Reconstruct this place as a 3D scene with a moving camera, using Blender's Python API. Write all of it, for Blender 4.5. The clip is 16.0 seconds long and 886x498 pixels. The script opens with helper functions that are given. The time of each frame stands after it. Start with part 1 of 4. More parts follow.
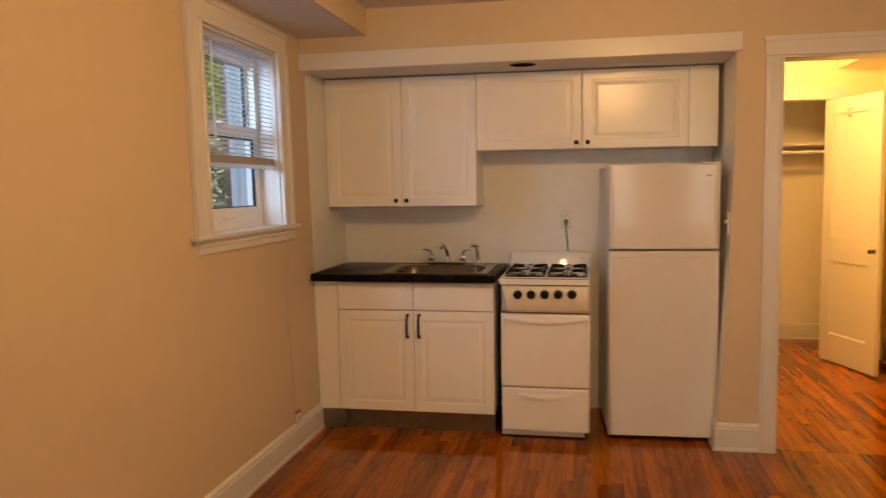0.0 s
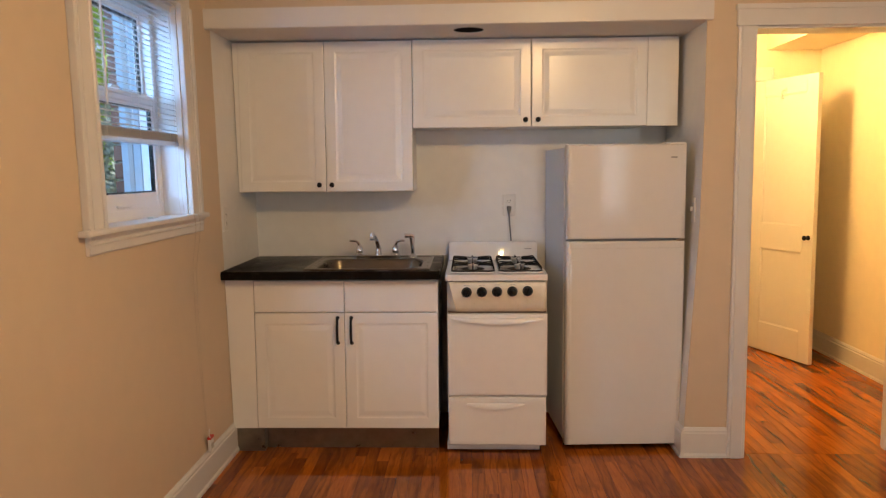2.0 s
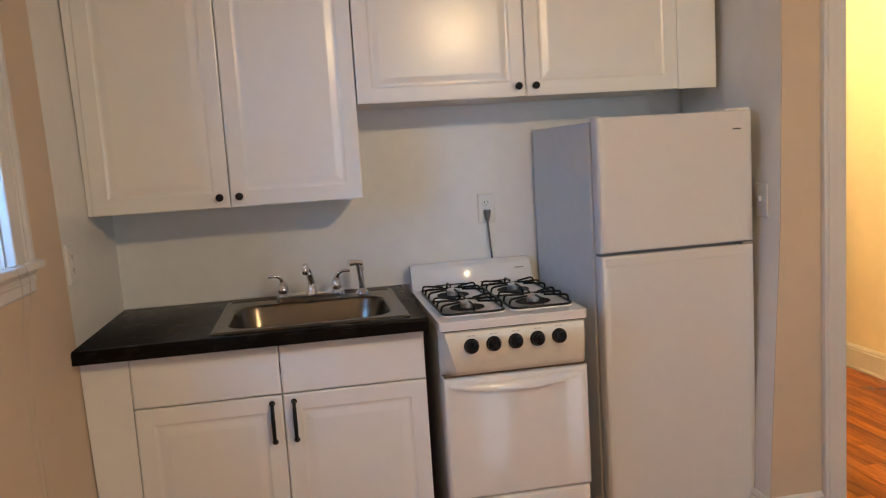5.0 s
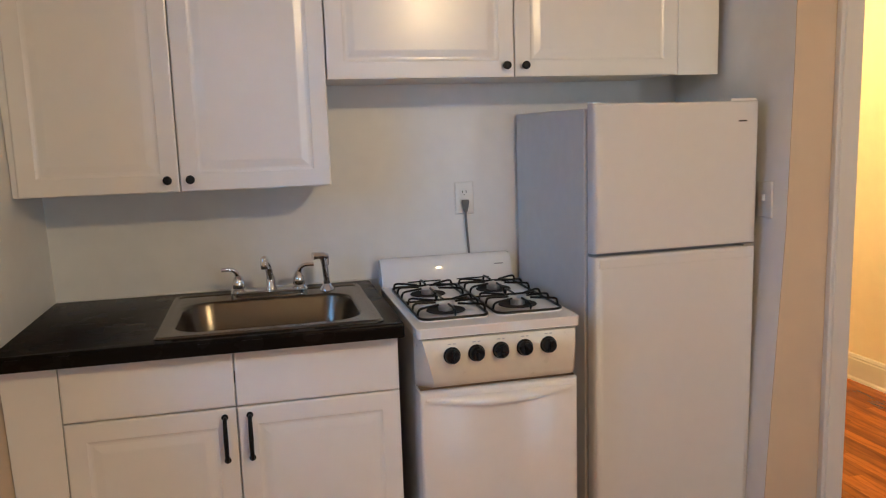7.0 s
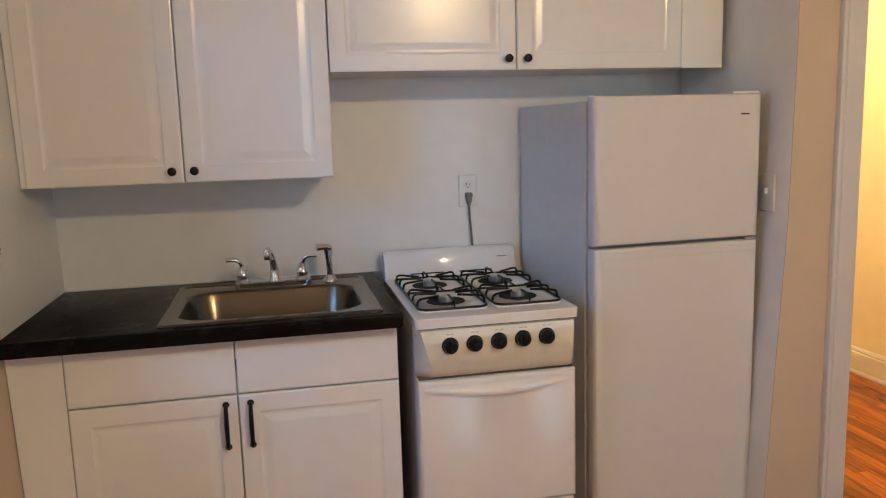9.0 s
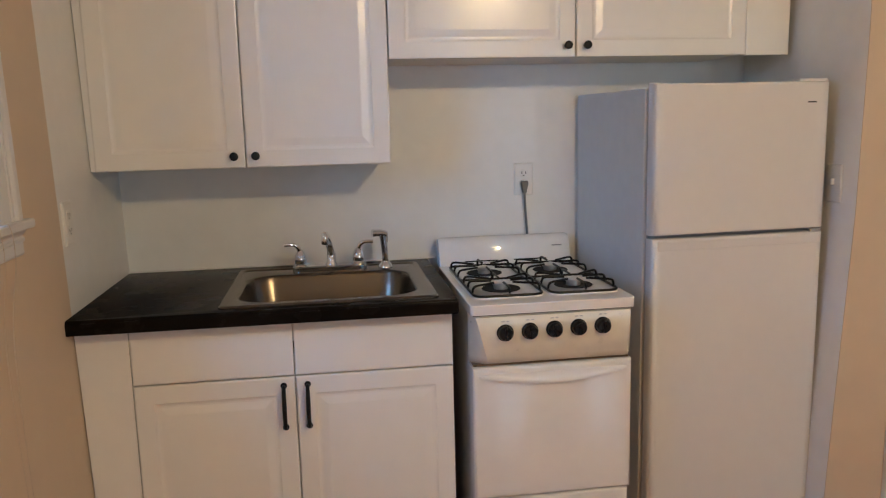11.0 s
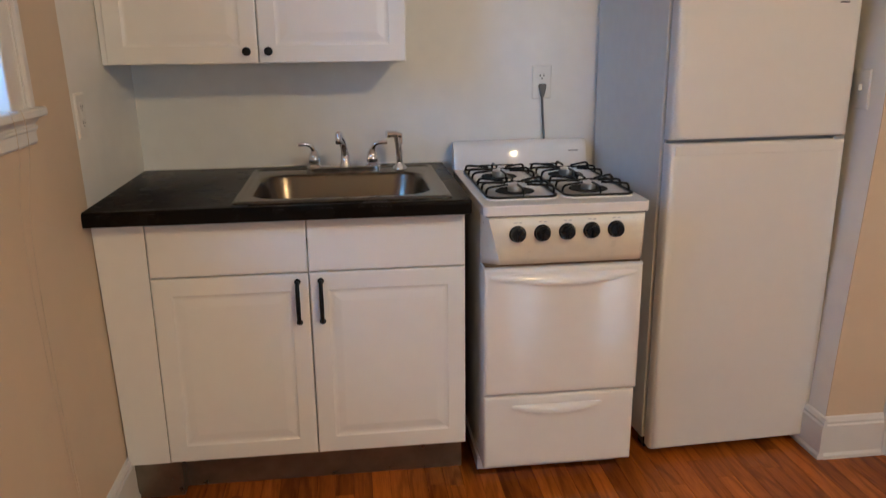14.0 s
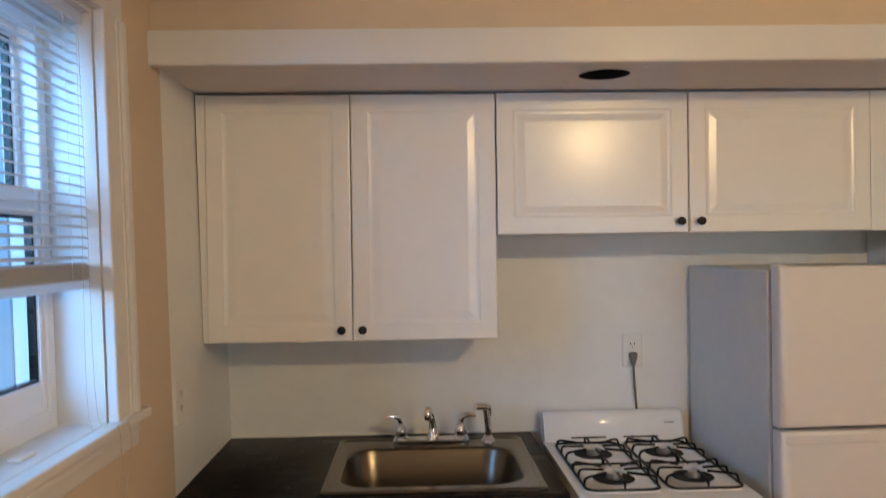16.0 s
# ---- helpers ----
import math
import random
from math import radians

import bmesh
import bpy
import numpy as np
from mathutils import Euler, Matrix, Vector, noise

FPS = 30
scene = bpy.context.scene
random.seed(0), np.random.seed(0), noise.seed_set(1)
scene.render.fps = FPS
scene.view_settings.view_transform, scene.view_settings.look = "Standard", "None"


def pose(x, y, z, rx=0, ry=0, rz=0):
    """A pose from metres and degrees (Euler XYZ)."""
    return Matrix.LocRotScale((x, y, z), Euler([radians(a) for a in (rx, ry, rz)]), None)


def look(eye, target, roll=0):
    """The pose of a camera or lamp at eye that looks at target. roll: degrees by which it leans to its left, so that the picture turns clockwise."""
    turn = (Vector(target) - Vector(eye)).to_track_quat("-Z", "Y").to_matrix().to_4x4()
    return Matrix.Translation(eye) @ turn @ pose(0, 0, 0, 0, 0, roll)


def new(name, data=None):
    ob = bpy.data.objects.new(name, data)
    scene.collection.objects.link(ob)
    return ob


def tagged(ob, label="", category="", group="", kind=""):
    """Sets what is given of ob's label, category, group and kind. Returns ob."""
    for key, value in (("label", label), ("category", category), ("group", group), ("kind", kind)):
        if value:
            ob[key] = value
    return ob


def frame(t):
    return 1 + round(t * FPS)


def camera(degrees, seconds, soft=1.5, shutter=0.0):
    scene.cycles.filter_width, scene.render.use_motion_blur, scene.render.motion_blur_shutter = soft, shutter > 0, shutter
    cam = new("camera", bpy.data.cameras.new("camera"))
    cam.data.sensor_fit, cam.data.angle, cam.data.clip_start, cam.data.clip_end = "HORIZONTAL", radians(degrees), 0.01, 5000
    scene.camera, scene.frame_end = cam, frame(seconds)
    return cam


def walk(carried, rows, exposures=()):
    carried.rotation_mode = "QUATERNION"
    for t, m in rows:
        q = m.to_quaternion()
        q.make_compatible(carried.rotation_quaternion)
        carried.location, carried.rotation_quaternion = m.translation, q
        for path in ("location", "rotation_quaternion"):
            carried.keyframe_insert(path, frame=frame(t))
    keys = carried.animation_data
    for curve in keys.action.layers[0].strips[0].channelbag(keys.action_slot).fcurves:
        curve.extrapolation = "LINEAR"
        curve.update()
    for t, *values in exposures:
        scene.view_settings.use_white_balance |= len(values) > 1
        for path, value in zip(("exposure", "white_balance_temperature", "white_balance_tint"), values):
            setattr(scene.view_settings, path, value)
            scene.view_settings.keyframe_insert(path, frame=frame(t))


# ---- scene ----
cam = camera(59.9, 16.0, soft=1.15, shutter=0.5)
PATH = [
    (0, (1.701, -4.188, 1.398), (1.333, -2.229, 1.236), -0.7),
    (0.5, (1.605, -4.166, 1.381), (1.407, -2.184, 1.203), 0.1),
    (1, (1.538, -4.042, 1.373), (1.405, -2.06, 1.143), -1.4),
    (1.5, (1.464, -3.861, 1.388), (1.34, -1.873, 1.21), -2.3),
    (2, (1.341, -3.678, 1.386), (1.277, -1.689, 1.183), -0.5),
    (2.5, (1.167, -3.481, 1.379), (1.308, -1.504, 1.113), -2.2),
    (3, (1.069, -3.255, 1.373), (1.234, -1.274, 1.154), -2.1),
    (3.5, (1.028, -2.967, 1.403), (1.137, -0.977, 1.235), -3.0),
    (4, (0.941, -2.739, 1.413), (1.117, -0.757, 1.214), -2.0),
    (4.2, (0.875, -2.663, 1.404), (1.133, -0.69, 1.207), -3.2),
    (6.5, (0.859, -2.122, 1.418), (1.247, -0.187, 1.092), -3.1),
    (7, (0.84, -2.114, 1.429), (1.293, -0.189, 1.133), -1.8),
    (7.5, (0.858, -2.123, 1.429), (1.293, -0.192, 1.141), -1.2),
    (8, (0.875, -2.135, 1.424), (1.278, -0.2, 1.123), -1.7),
    (8.2, (0.888, -2.141, 1.422), (1.298, -0.208, 1.115), -1.7),
    (10.5, (0.877, -2.147, 1.406), (1.22, -0.199, 1.11), -1.6),
    (11, (0.863, -2.147, 1.402), (1.146, -0.193, 1.08), -1.4),
    (11.5, (0.862, -2.145, 1.398), (1.122, -0.189, 1.07), -2.0),
    (12, (0.859, -2.139, 1.397), (1.095, -0.18, 1.068), -2.1),
    (12.5, (0.865, -2.138, 1.399), (1.116, -0.18, 1.079), -2.5),
    (13, (0.869, -2.138, 1.401), (1.119, -0.179, 1.087), -2.4),
    (13.5, (0.864, -2.136, 1.381), (1.093, -0.188, 0.99), -1.7),
    (14, (0.872, -2.152, 1.355), (1.102, -0.238, 0.822), -0.6),
    (14.5, (0.857, -2.149, 1.331), (1.055, -0.239, 0.77), -0.5),
    (15, (0.844, -2.113, 1.435), (0.971, -0.154, 1.055), -1.7),
    (15.5, (0.831, -2.085, 1.502), (0.904, -0.09, 1.374), -0.4),
    (16, (0.802, -2.077, 1.577), (0.877, -0.079, 1.566), -0.8),
]
EXPOSURES = [(0.0, -0.08, 10900, 16), (0.5, 0.05, 9300, 13), (1.0, 0.05, 8150, 11), (1.5, 0.12, 7500, 10), (2.0, 0.14, 7100, 9), (2.5, 0.14, 6800, 8),
             (3.0, 0.14, 6500, 6), (3.5, 0.11, 6150, 5), (7.0, 0.17, 5900, 3), (12.5, 0.17, 5900, 2), (14.5, 0.22, 5850, 3), (16.0, 0.11, 6250, 1)]
walk(cam, [(t, look(eye, target, roll)) for t, eye, target, roll in PATH],
     EXPOSURES)

# ---- world and lights ----
world = bpy.data.worlds.new("world")
scene.world = world
world.use_nodes = True
wn = world.node_tree
sky = wn.nodes.new("ShaderNodeTexSky")
sky.sky_type = "NISHITA"
sky.sun_disc = False
sky.sun_elevation, sky.sun_rotation = radians(50), radians(63)
wn.links.new(sky.outputs[0], wn.nodes["Background"].inputs[0])
wn.nodes["Background"].inputs[1].default_value = 0.15


def lamp(name, kind, place, energy, color, size=0.1, size_y=None, target=None):
    data = bpy.data.lights.new(name, kind)
    data.energy, data.color = energy, color
    if kind == "AREA":
        data.size = size
        if size_y:
            data.shape, data.size_y = "RECTANGLE", size_y
    elif kind == "SUN":
        data.angle = size
    else:
        data.shadow_soft_size = size
    ob = new(name, data)
    ob.matrix_world = look(place, target) if target else Matrix.Translation(place)
    return ob


WARM = (1.0, 0.66, 0.35)
HALL_WARM = (1.0, 0.60, 0.23)
DAY = (0.70, 0.84, 1.0)
SKY_BLUE = (0.24, 0.52, 1.0)
lamp("sun", "SUN", (6, 3, 8), 4.5, (1.0, 0.95, 0.88), radians(10), target=(0, 0, 0))
lamp("room_bulb", "POINT", (1.93, -2.17, 2.225), 61, WARM, 0.045)
lamp("hall_bulb", "POINT", (3.06, 1.40, 2.32), 82, HALL_WARM, 0.09)
lamp("side_window_daylight", "AREA", (-0.62, -1.40, 2.0), 27, SKY_BLUE, 0.75, 1.1, target=(0.05, -0.60, 1.5))
REAR = ((2.43, 2.79), (3.38, 3.74))                                                   # the two rear windows, in x
for wa, wc in REAR:
    lamp("rear_window_daylight", "AREA", ((wa + wc) / 2, -5.37, 1.39), 12, DAY, wc - wa - 0.08, 0.96, target=((wa + wc) / 2, 0, 1.34))


# ---- materials ----
def material(name, color, rough=0.5, metal=0.0, vary=0.06, scale=6.0, bump=0.0, bump_scale=120.0, coat=0.0, stretch=(1, 1, 1),
             per_object=0.0, rough_vary=0.08, spec=0.5):
    """A painted or plain surface: base colour that drifts at two scales, uneven gloss, fine relief."""
    m = bpy.data.materials.new(name)
    m.use_nodes = True
    n, l = m.node_tree.nodes, m.node_tree.links
    p = n["Principled BSDF"]
    p.inputs["Metallic"].default_value = metal
    p.inputs["Coat Weight"].default_value = coat
    p.inputs["Coat Roughness"].default_value = 0.12
    p.inputs["Specular IOR Level"].default_value = spec
    co = n.new("ShaderNodeTexCoord")
    mp = n.new("ShaderNodeMapping")
    mp.inputs["Scale"].default_value = stretch
    l.new(co.outputs["Object"], mp.inputs["Vector"])
    big, small = n.new("ShaderNodeTexNoise"), n.new("ShaderNodeTexNoise")
    big.inputs["Scale"].default_value, small.inputs["Scale"].default_value = scale * 0.25, scale * 4
    big.inputs["Detail"].default_value = small.inputs["Detail"].default_value = 4
    l.new(mp.outputs[0], big.inputs["Vector"])
    l.new(mp.outputs[0], small.inputs["Vector"])
    both = n.new("ShaderNodeMath")
    both.operation = "ADD"
    l.new(big.outputs["Fac"], both.inputs[0])
    l.new(small.outputs["Fac"], both.inputs[1])
    ramp = n.new("ShaderNodeMapRange")
    ramp.inputs["From Min"].default_value, ramp.inputs["From Max"].default_value = 0.7, 1.3
    ramp.inputs["To Min"].default_value, ramp.inputs["To Max"].default_value = 1 - vary, 1 + vary
    l.new(both.outputs[0], ramp.inputs["Value"])
    mul = n.new("ShaderNodeMix")
    mul.data_type, mul.blend_type = "RGBA", "MULTIPLY"
    mul.inputs[0].default_value = 1.0
    mul.inputs[6].default_value = (*color, 1)
    l.new(ramp.outputs[0], mul.inputs[7])
    out = mul.outputs[2]
    if per_object:
        info = n.new("ShaderNodeObjectInfo")
        r2 = n.new("ShaderNodeMapRange")
        r2.inputs["To Min"].default_value, r2.inputs["To Max"].default_value = 1 - per_object, 1 + per_object
        l.new(info.outputs["Random"], r2.inputs["Value"])
        mul2 = n.new("ShaderNodeMix")
        mul2.data_type, mul2.blend_type = "RGBA", "MULTIPLY"
        mul2.inputs[0].default_value = 1.0
        l.new(out, mul2.inputs[6])
        l.new(r2.outputs[0], mul2.inputs[7])
        out = mul2.outputs[2]
    l.new(out, p.inputs["Base Color"])
    rr = n.new("ShaderNodeMapRange")
    rr.inputs["To Min"].default_value, rr.inputs["To Max"].default_value = max(0.02, rough - rough_vary), rough + rough_vary
    l.new(small.outputs["Fac"], rr.inputs["Value"])
    l.new(rr.outputs[0], p.inputs["Roughness"])
    if bump:
        grain = n.new("ShaderNodeTexNoise")
        grain.inputs["Scale"].default_value, grain.inputs["Detail"].default_value = bump_scale, 3
        l.new(mp.outputs[0], grain.inputs["Vector"])
        b = n.new("ShaderNodeBump")
        b.inputs["Strength"].default_value, b.inputs["Distance"].default_value = bump, 0.002
        l.new(grain.outputs["Fac"], b.inputs["Height"])
        l.new(b.outputs[0], p.inputs["Normal"])
    return m


def wood_floor(name, dark, light):
    """Varnished oak: long grain, streaks, a different tone for every board."""
    m = bpy.data.materials.new(name)
    m.use_nodes = True
    n, l = m.node_tree.nodes, m.node_tree.links
    p = n["Principled BSDF"]
    p.inputs["Specular IOR Level"].default_value = 0.28
    co, info = n.new("ShaderNodeTexCoord"), n.new("ShaderNodeObjectInfo")
    geo = n.new("ShaderNodeNewGeometry")
    add = n.new("ShaderNodeMath")
    l.new(info.outputs["Random"], add.inputs[0])
    l.new(geo.outputs["Random Per Island"], add.inputs[1])
    tone = n.new("ShaderNodeMath")
    tone.operation = "FRACT"
    l.new(add.outputs[0], tone.inputs[0])
    shift = n.new("ShaderNodeVectorMath")
    shift.operation = "SCALE"
    shift.inputs[0].default_value = (17.0, 31.0, 7.0)
    l.new(tone.outputs[0], shift.inputs["Scale"])
    moved = n.new("ShaderNodeVectorMath")
    l.new(geo.outputs["Position"], moved.inputs[0])
    l.new(shift.outputs[0], moved.inputs[1])
    mp = n.new("ShaderNodeMapping")
    mp.inputs["Scale"].default_value = (20, 1.7, 20)
    l.new(moved.outputs[0], mp.inputs["Vector"])
    grain = n.new("ShaderNodeTexNoise")
    grain.inputs["Scale"].default_value, grain.inputs["Detail"].default_value = 1.6, 6
    grain.inputs["Distortion"].default_value = 1.2
    l.new(mp.outputs[0], grain.inputs["Vector"])
    fine = n.new("ShaderNodeTexNoise")
    fine.inputs["Scale"].default_value, fine.inputs["Detail"].default_value = 9, 3
    l.new(mp.outputs[0], fine.inputs["Vector"])
    wear = n.new("ShaderNodeTexNoise")
    wear.inputs["Scale"].default_value, wear.inputs["Detail"].default_value = 1.7, 4
    l.new(geo.outputs["Position"], wear.inputs["Vector"])
    mix1 = n.new("ShaderNodeMath")
    mix1.operation = "MULTIPLY_ADD"
    mix1.inputs[1].default_value = 0.23
    l.new(grain.outputs["Fac"], mix1.inputs[0])
    half = n.new("ShaderNodeMath")
    half.operation = "MULTIPLY_ADD"
    half.inputs[1].default_value, half.inputs[2].default_value = 0.20, 0.135
    l.new(tone.outputs[0], half.inputs[0])
    l.new(half.outputs[0], mix1.inputs[2])
    mix2 = n.new("ShaderNodeMath")
    mix2.operation = "MULTIPLY_ADD"
    mix2.inputs[1].default_value = 0.26
    l.new(wear.outputs["Fac"], mix2.inputs[0])
    l.new(mix1.outputs[0], mix2.inputs[2])
    ramp = n.new("ShaderNodeValToRGB")
    e = ramp.color_ramp.elements
    e[0].position, e[0].color = 0.27, (*dark, 1)
    e[1].position, e[1].color = 0.75, (*light, 1)
    l.new(mix2.outputs[0], ramp.inputs[0])
    pores = n.new("ShaderNodeMapRange")
    pores.inputs["From Min"].default_value, pores.inputs["From Max"].default_value = 0.35, 0.55
    pores.inputs["To Min"].default_value, pores.inputs["To Max"].default_value = 0.86, 1.04
    l.new(fine.outputs["Fac"], pores.inputs["Value"])
    mul = n.new("ShaderNodeMix")
    mul.data_type, mul.blend_type = "RGBA", "MULTIPLY"
    mul.inputs[0].default_value = 1.0
    l.new(ramp.outputs[0], mul.inputs[6])
    l.new(pores.outputs[0], mul.inputs[7])
    bend = n.new("ShaderNodeMapping")
    bend.inputs["Scale"].default_value = (1.0, 0.14, 1.0)
    l.new(moved.outputs[0], bend.inputs["Vector"])
    rings = n.new("ShaderNodeTexWave")
    rings.wave_type, rings.bands_direction = "BANDS", "X"
    rings.inputs["Scale"].default_value, rings.inputs["Distortion"].default_value = 5.0, 16.0
    rings.inputs["Detail"].default_value, rings.inputs["Detail Scale"].default_value = 3.0, 1.4
    l.new(bend.outputs[0], rings.inputs["Vector"])
    late = n.new("ShaderNodeMapRange")
    late.inputs["From Min"].default_value, late.inputs["From Max"].default_value = 0.0, 0.30
    late.inputs["To Min"].default_value, late.inputs["To Max"].default_value = 0.74, 1.04
    l.new(rings.outputs["Fac"], late.inputs["Value"])
    mul3 = n.new("ShaderNodeMix")
    mul3.data_type, mul3.blend_type = "RGBA", "MULTIPLY"
    mul3.inputs[0].default_value = 1.0
    l.new(mul.outputs[2], mul3.inputs[6])
    l.new(late.outputs[0], mul3.inputs[7])
    l.new(mul3.outputs[2], p.inputs["Base Color"])
    rr = n.new("ShaderNodeMapRange")
    rr.inputs["To Min"].default_value, rr.inputs["To Max"].default_value = 0.03, 0.09
    l.new(wear.outputs["Fac"], rr.inputs["Value"])
    l.new(rr.outputs[0], p.inputs["Roughness"])
    b = n.new("ShaderNodeBump")
    b.inputs["Strength"].default_value, b.inputs["Distance"].default_value = 0.06, 0.001
    l.new(grain.outputs["Fac"], b.inputs["Height"])
    l.new(b.outputs[0], p.inputs["Normal"])
    return m


def speckled(name, base, fleck, rough):
    """Dark laminate with fine pale flecks."""
    m = material(name, base, rough, vary=0.04, scale=3, bump=0.02, bump_scale=400, spec=0.08, rough_vary=0.03)
    n, l = m.node_tree.nodes, m.node_tree.links
    p = n["Principled BSDF"]
    co = n.new("ShaderNodeTexCoord")
    v = n.new("ShaderNodeTexVoronoi")
    v.inputs["Scale"].default_value = 230
    l.new(co.outputs["Object"], v.inputs["Vector"])
    near = n.new("ShaderNodeMapRange")
    near.inputs["From Min"].default_value, near.inputs["From Max"].default_value = 0.045, 0.075
    near.inputs["To Min"].default_value, near.inputs["To Max"].default_value = 0.28, 0.0
    l.new(v.outputs["Distance"], near.inputs["Value"])
    mix = n.new("ShaderNodeMix")
    mix.data_type = "RGBA"
    old = p.inputs["Base Color"].links[0].from_socket
    l.new(near.outputs[0], mix.inputs[0])
    l.new(old, mix.inputs[6])
    mix.inputs[7].default_value = (*fleck, 1)
    l.new(mix.outputs[2], p.inputs["Base Color"])
    return m


def glowing(name, color, strength):
    m = bpy.data.materials.new(name)
    m.use_nodes = True
    p = m.node_tree.nodes["Principled BSDF"]
    p.inputs["Base Color"].default_value = (0.8, 0.8, 0.8, 1)
    p.inputs["Emission Color"].default_value = (*color, 1)
    p.inputs["Emission Strength"].default_value = strength
    return m


def glass(name):
    m = bpy.data.materials.new(name)
    m.use_nodes = True
    p = m.node_tree.nodes["Principled BSDF"]
    p.inputs["Roughness"].default_value, p.inputs["Transmission Weight"].default_value, p.inputs["IOR"].default_value = 0.0, 1.0, 1.05
    p.inputs["Base Color"].default_value = (0.97, 0.99, 1, 1)
    return m


BEIGE = material("beige_wall_paint", (0.63, 0.515, 0.385), 0.55, vary=0.03, scale=3, bump=0.12, bump_scale=90)
CLOSET_PAINT = material("off_white_closet_paint", (0.82, 0.79, 0.70), 0.5, vary=0.03, scale=3, bump=0.1, bump_scale=90)
HALL_PAINT = material("cream_wall_paint", (0.86, 0.775, 0.60), 0.5, vary=0.03, scale=3, bump=0.12, bump_scale=90)
GREY = material("pale_grey_wall_paint", (0.81, 0.805, 0.775), 0.36, vary=0.03, scale=4, bump=0.10, bump_scale=90)
CEIL = material("white_ceiling_paint", (0.69, 0.68, 0.685), 0.7, vary=0.02, scale=3, bump=0.1, bump_scale=80)
TRIM = material("white_gloss_trim_paint", (0.69, 0.685, 0.675), 0.32, vary=0.015, scale=5, bump=0.03, bump_scale=60, rough_vary=0.03)
CAB = material("white_thermofoil", (0.87, 0.855, 0.805), 0.24, vary=0.015, scale=4, bump=0.03, bump_scale=40, rough_vary=0.04)
CARCASS = material("white_melamine", (0.76, 0.74, 0.71), 0.38, vary=0.02)
ENAMEL = material("white_enamel", (0.83, 0.82, 0.80), 0.07, vary=0.02, scale=5, coat=0.2, rough_vary=0.025)
CREAM_ENAMEL = material("aged_cream_enamel", (0.82, 0.775, 0.645), 0.30, vary=0.05, scale=7, coat=0.1)
n, l = CREAM_ENAMEL.node_tree.nodes, CREAM_ENAMEL.node_tree.links
spot, low, sep = n.new("ShaderNodeTexNoise"), n.new("ShaderNodeMapRange"), n.new("ShaderNodeSeparateXYZ")
where, stain, times = n.new("ShaderNodeTexCoord"), n.new("ShaderNodeMix"), n.new("ShaderNodeMath")
spot.inputs["Scale"].default_value, spot.inputs["Detail"].default_value = 14, 5
low.inputs["From Min"].default_value, low.inputs["From Max"].default_value = 0.714, 0.736
low.inputs["To Min"].default_value, low.inputs["To Max"].default_value = 1.0, 0.0
times.operation, stain.data_type = "MULTIPLY", "RGBA"
stain.inputs[7].default_value = (0.30, 0.16, 0.07, 1)
l.new(where.outputs["Object"], sep.inputs[0])
l.new(where.outputs["Object"], spot.inputs["Vector"])
l.new(sep.outputs["Z"], low.inputs["Value"])
l.new(low.outputs[0], times.inputs[0])
l.new(spot.outputs["Fac"], times.inputs[1])
l.new(times.outputs[0], stain.inputs[0])
l.new(n["Principled BSDF"].inputs["Base Color"].links[0].from_socket, stain.inputs[6])
l.new(stain.outputs[2], n["Principled BSDF"].inputs["Base Color"])
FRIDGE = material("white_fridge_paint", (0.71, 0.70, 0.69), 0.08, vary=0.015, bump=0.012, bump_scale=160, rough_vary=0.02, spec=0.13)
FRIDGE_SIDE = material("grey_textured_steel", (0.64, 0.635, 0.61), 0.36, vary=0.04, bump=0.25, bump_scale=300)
PRINT = material("faded_print", (0.50, 0.48, 0.44), 0.5)
GASKET = material("grey_gasket", (0.33, 0.33, 0.33), 0.6)
LAMINATE = speckled("black_speckled_laminate", (0.0080, 0.0060, 0.0046), (0.16, 0.15, 0.14), 0.27)
GRIME = material("brown_grease", (0.12, 0.075, 0.04), 0.5, vary=0.5, scale=30)
STEEL = material("brushed_steel", (0.20, 0.175, 0.142), 0.25, metal=1.0, vary=0.01, scale=3, bump=0.0, stretch=(1, 8, 8), rough_vary=0.015)
TOE = material("dull_metal_toe_kick", (0.26, 0.23, 0.18), 0.30, metal=0.85, vary=0.2, scale=5, bump=0.1)
CHROME = material("chrome", (0.75, 0.75, 0.76), 0.07, metal=1.0, vary=0.02, rough_vary=0.03)
ALUMINIUM = material("dull_aluminium", (0.72, 0.71, 0.69), 0.33, metal=1.0, vary=0.12, scale=12)
BLACK = material("black_metal", (0.006, 0.006, 0.006), 0.38, vary=0.1, spec=0.25)
PLASTIC_BLACK = material("black_plastic", (0.006, 0.006, 0.0065), 0.28, vary=0.1, spec=0.3)
IRON = material("black_enamelled_wire", (0.005, 0.005, 0.005), 0.36, vary=0.2, scale=20, spec=0.22)
PLATE = material("white_plastic", (0.78, 0.77, 0.73), 0.3, vary=0.01)
CORD = material("off_white_cord", (0.60, 0.52, 0.42), 0.6, vary=0.05)
GREY_RUBBER = material("grey_rubber", (0.16, 0.16, 0.16), 0.6)
RED = material("red_plastic", (0.55, 0.04, 0.03), 0.4)
# outer window frame: shade is painted in as a darker grey-blue
OUTER_SHADED = material("shaded_grey_blue_frame", (0.34, 0.40, 0.46), 0.5, vary=0.08)
VINYL = material("white_vinyl", (0.80, 0.81, 0.83), 0.35, vary=0.01)
SLAT = material("white_blind_slat", (0.80, 0.80, 0.80), 0.4, vary=0.02)
see = SLAT.node_tree.nodes.new("ShaderNodeBsdfTranslucent")
see.inputs["Color"].default_value = (0.85, 0.86, 0.88, 1)
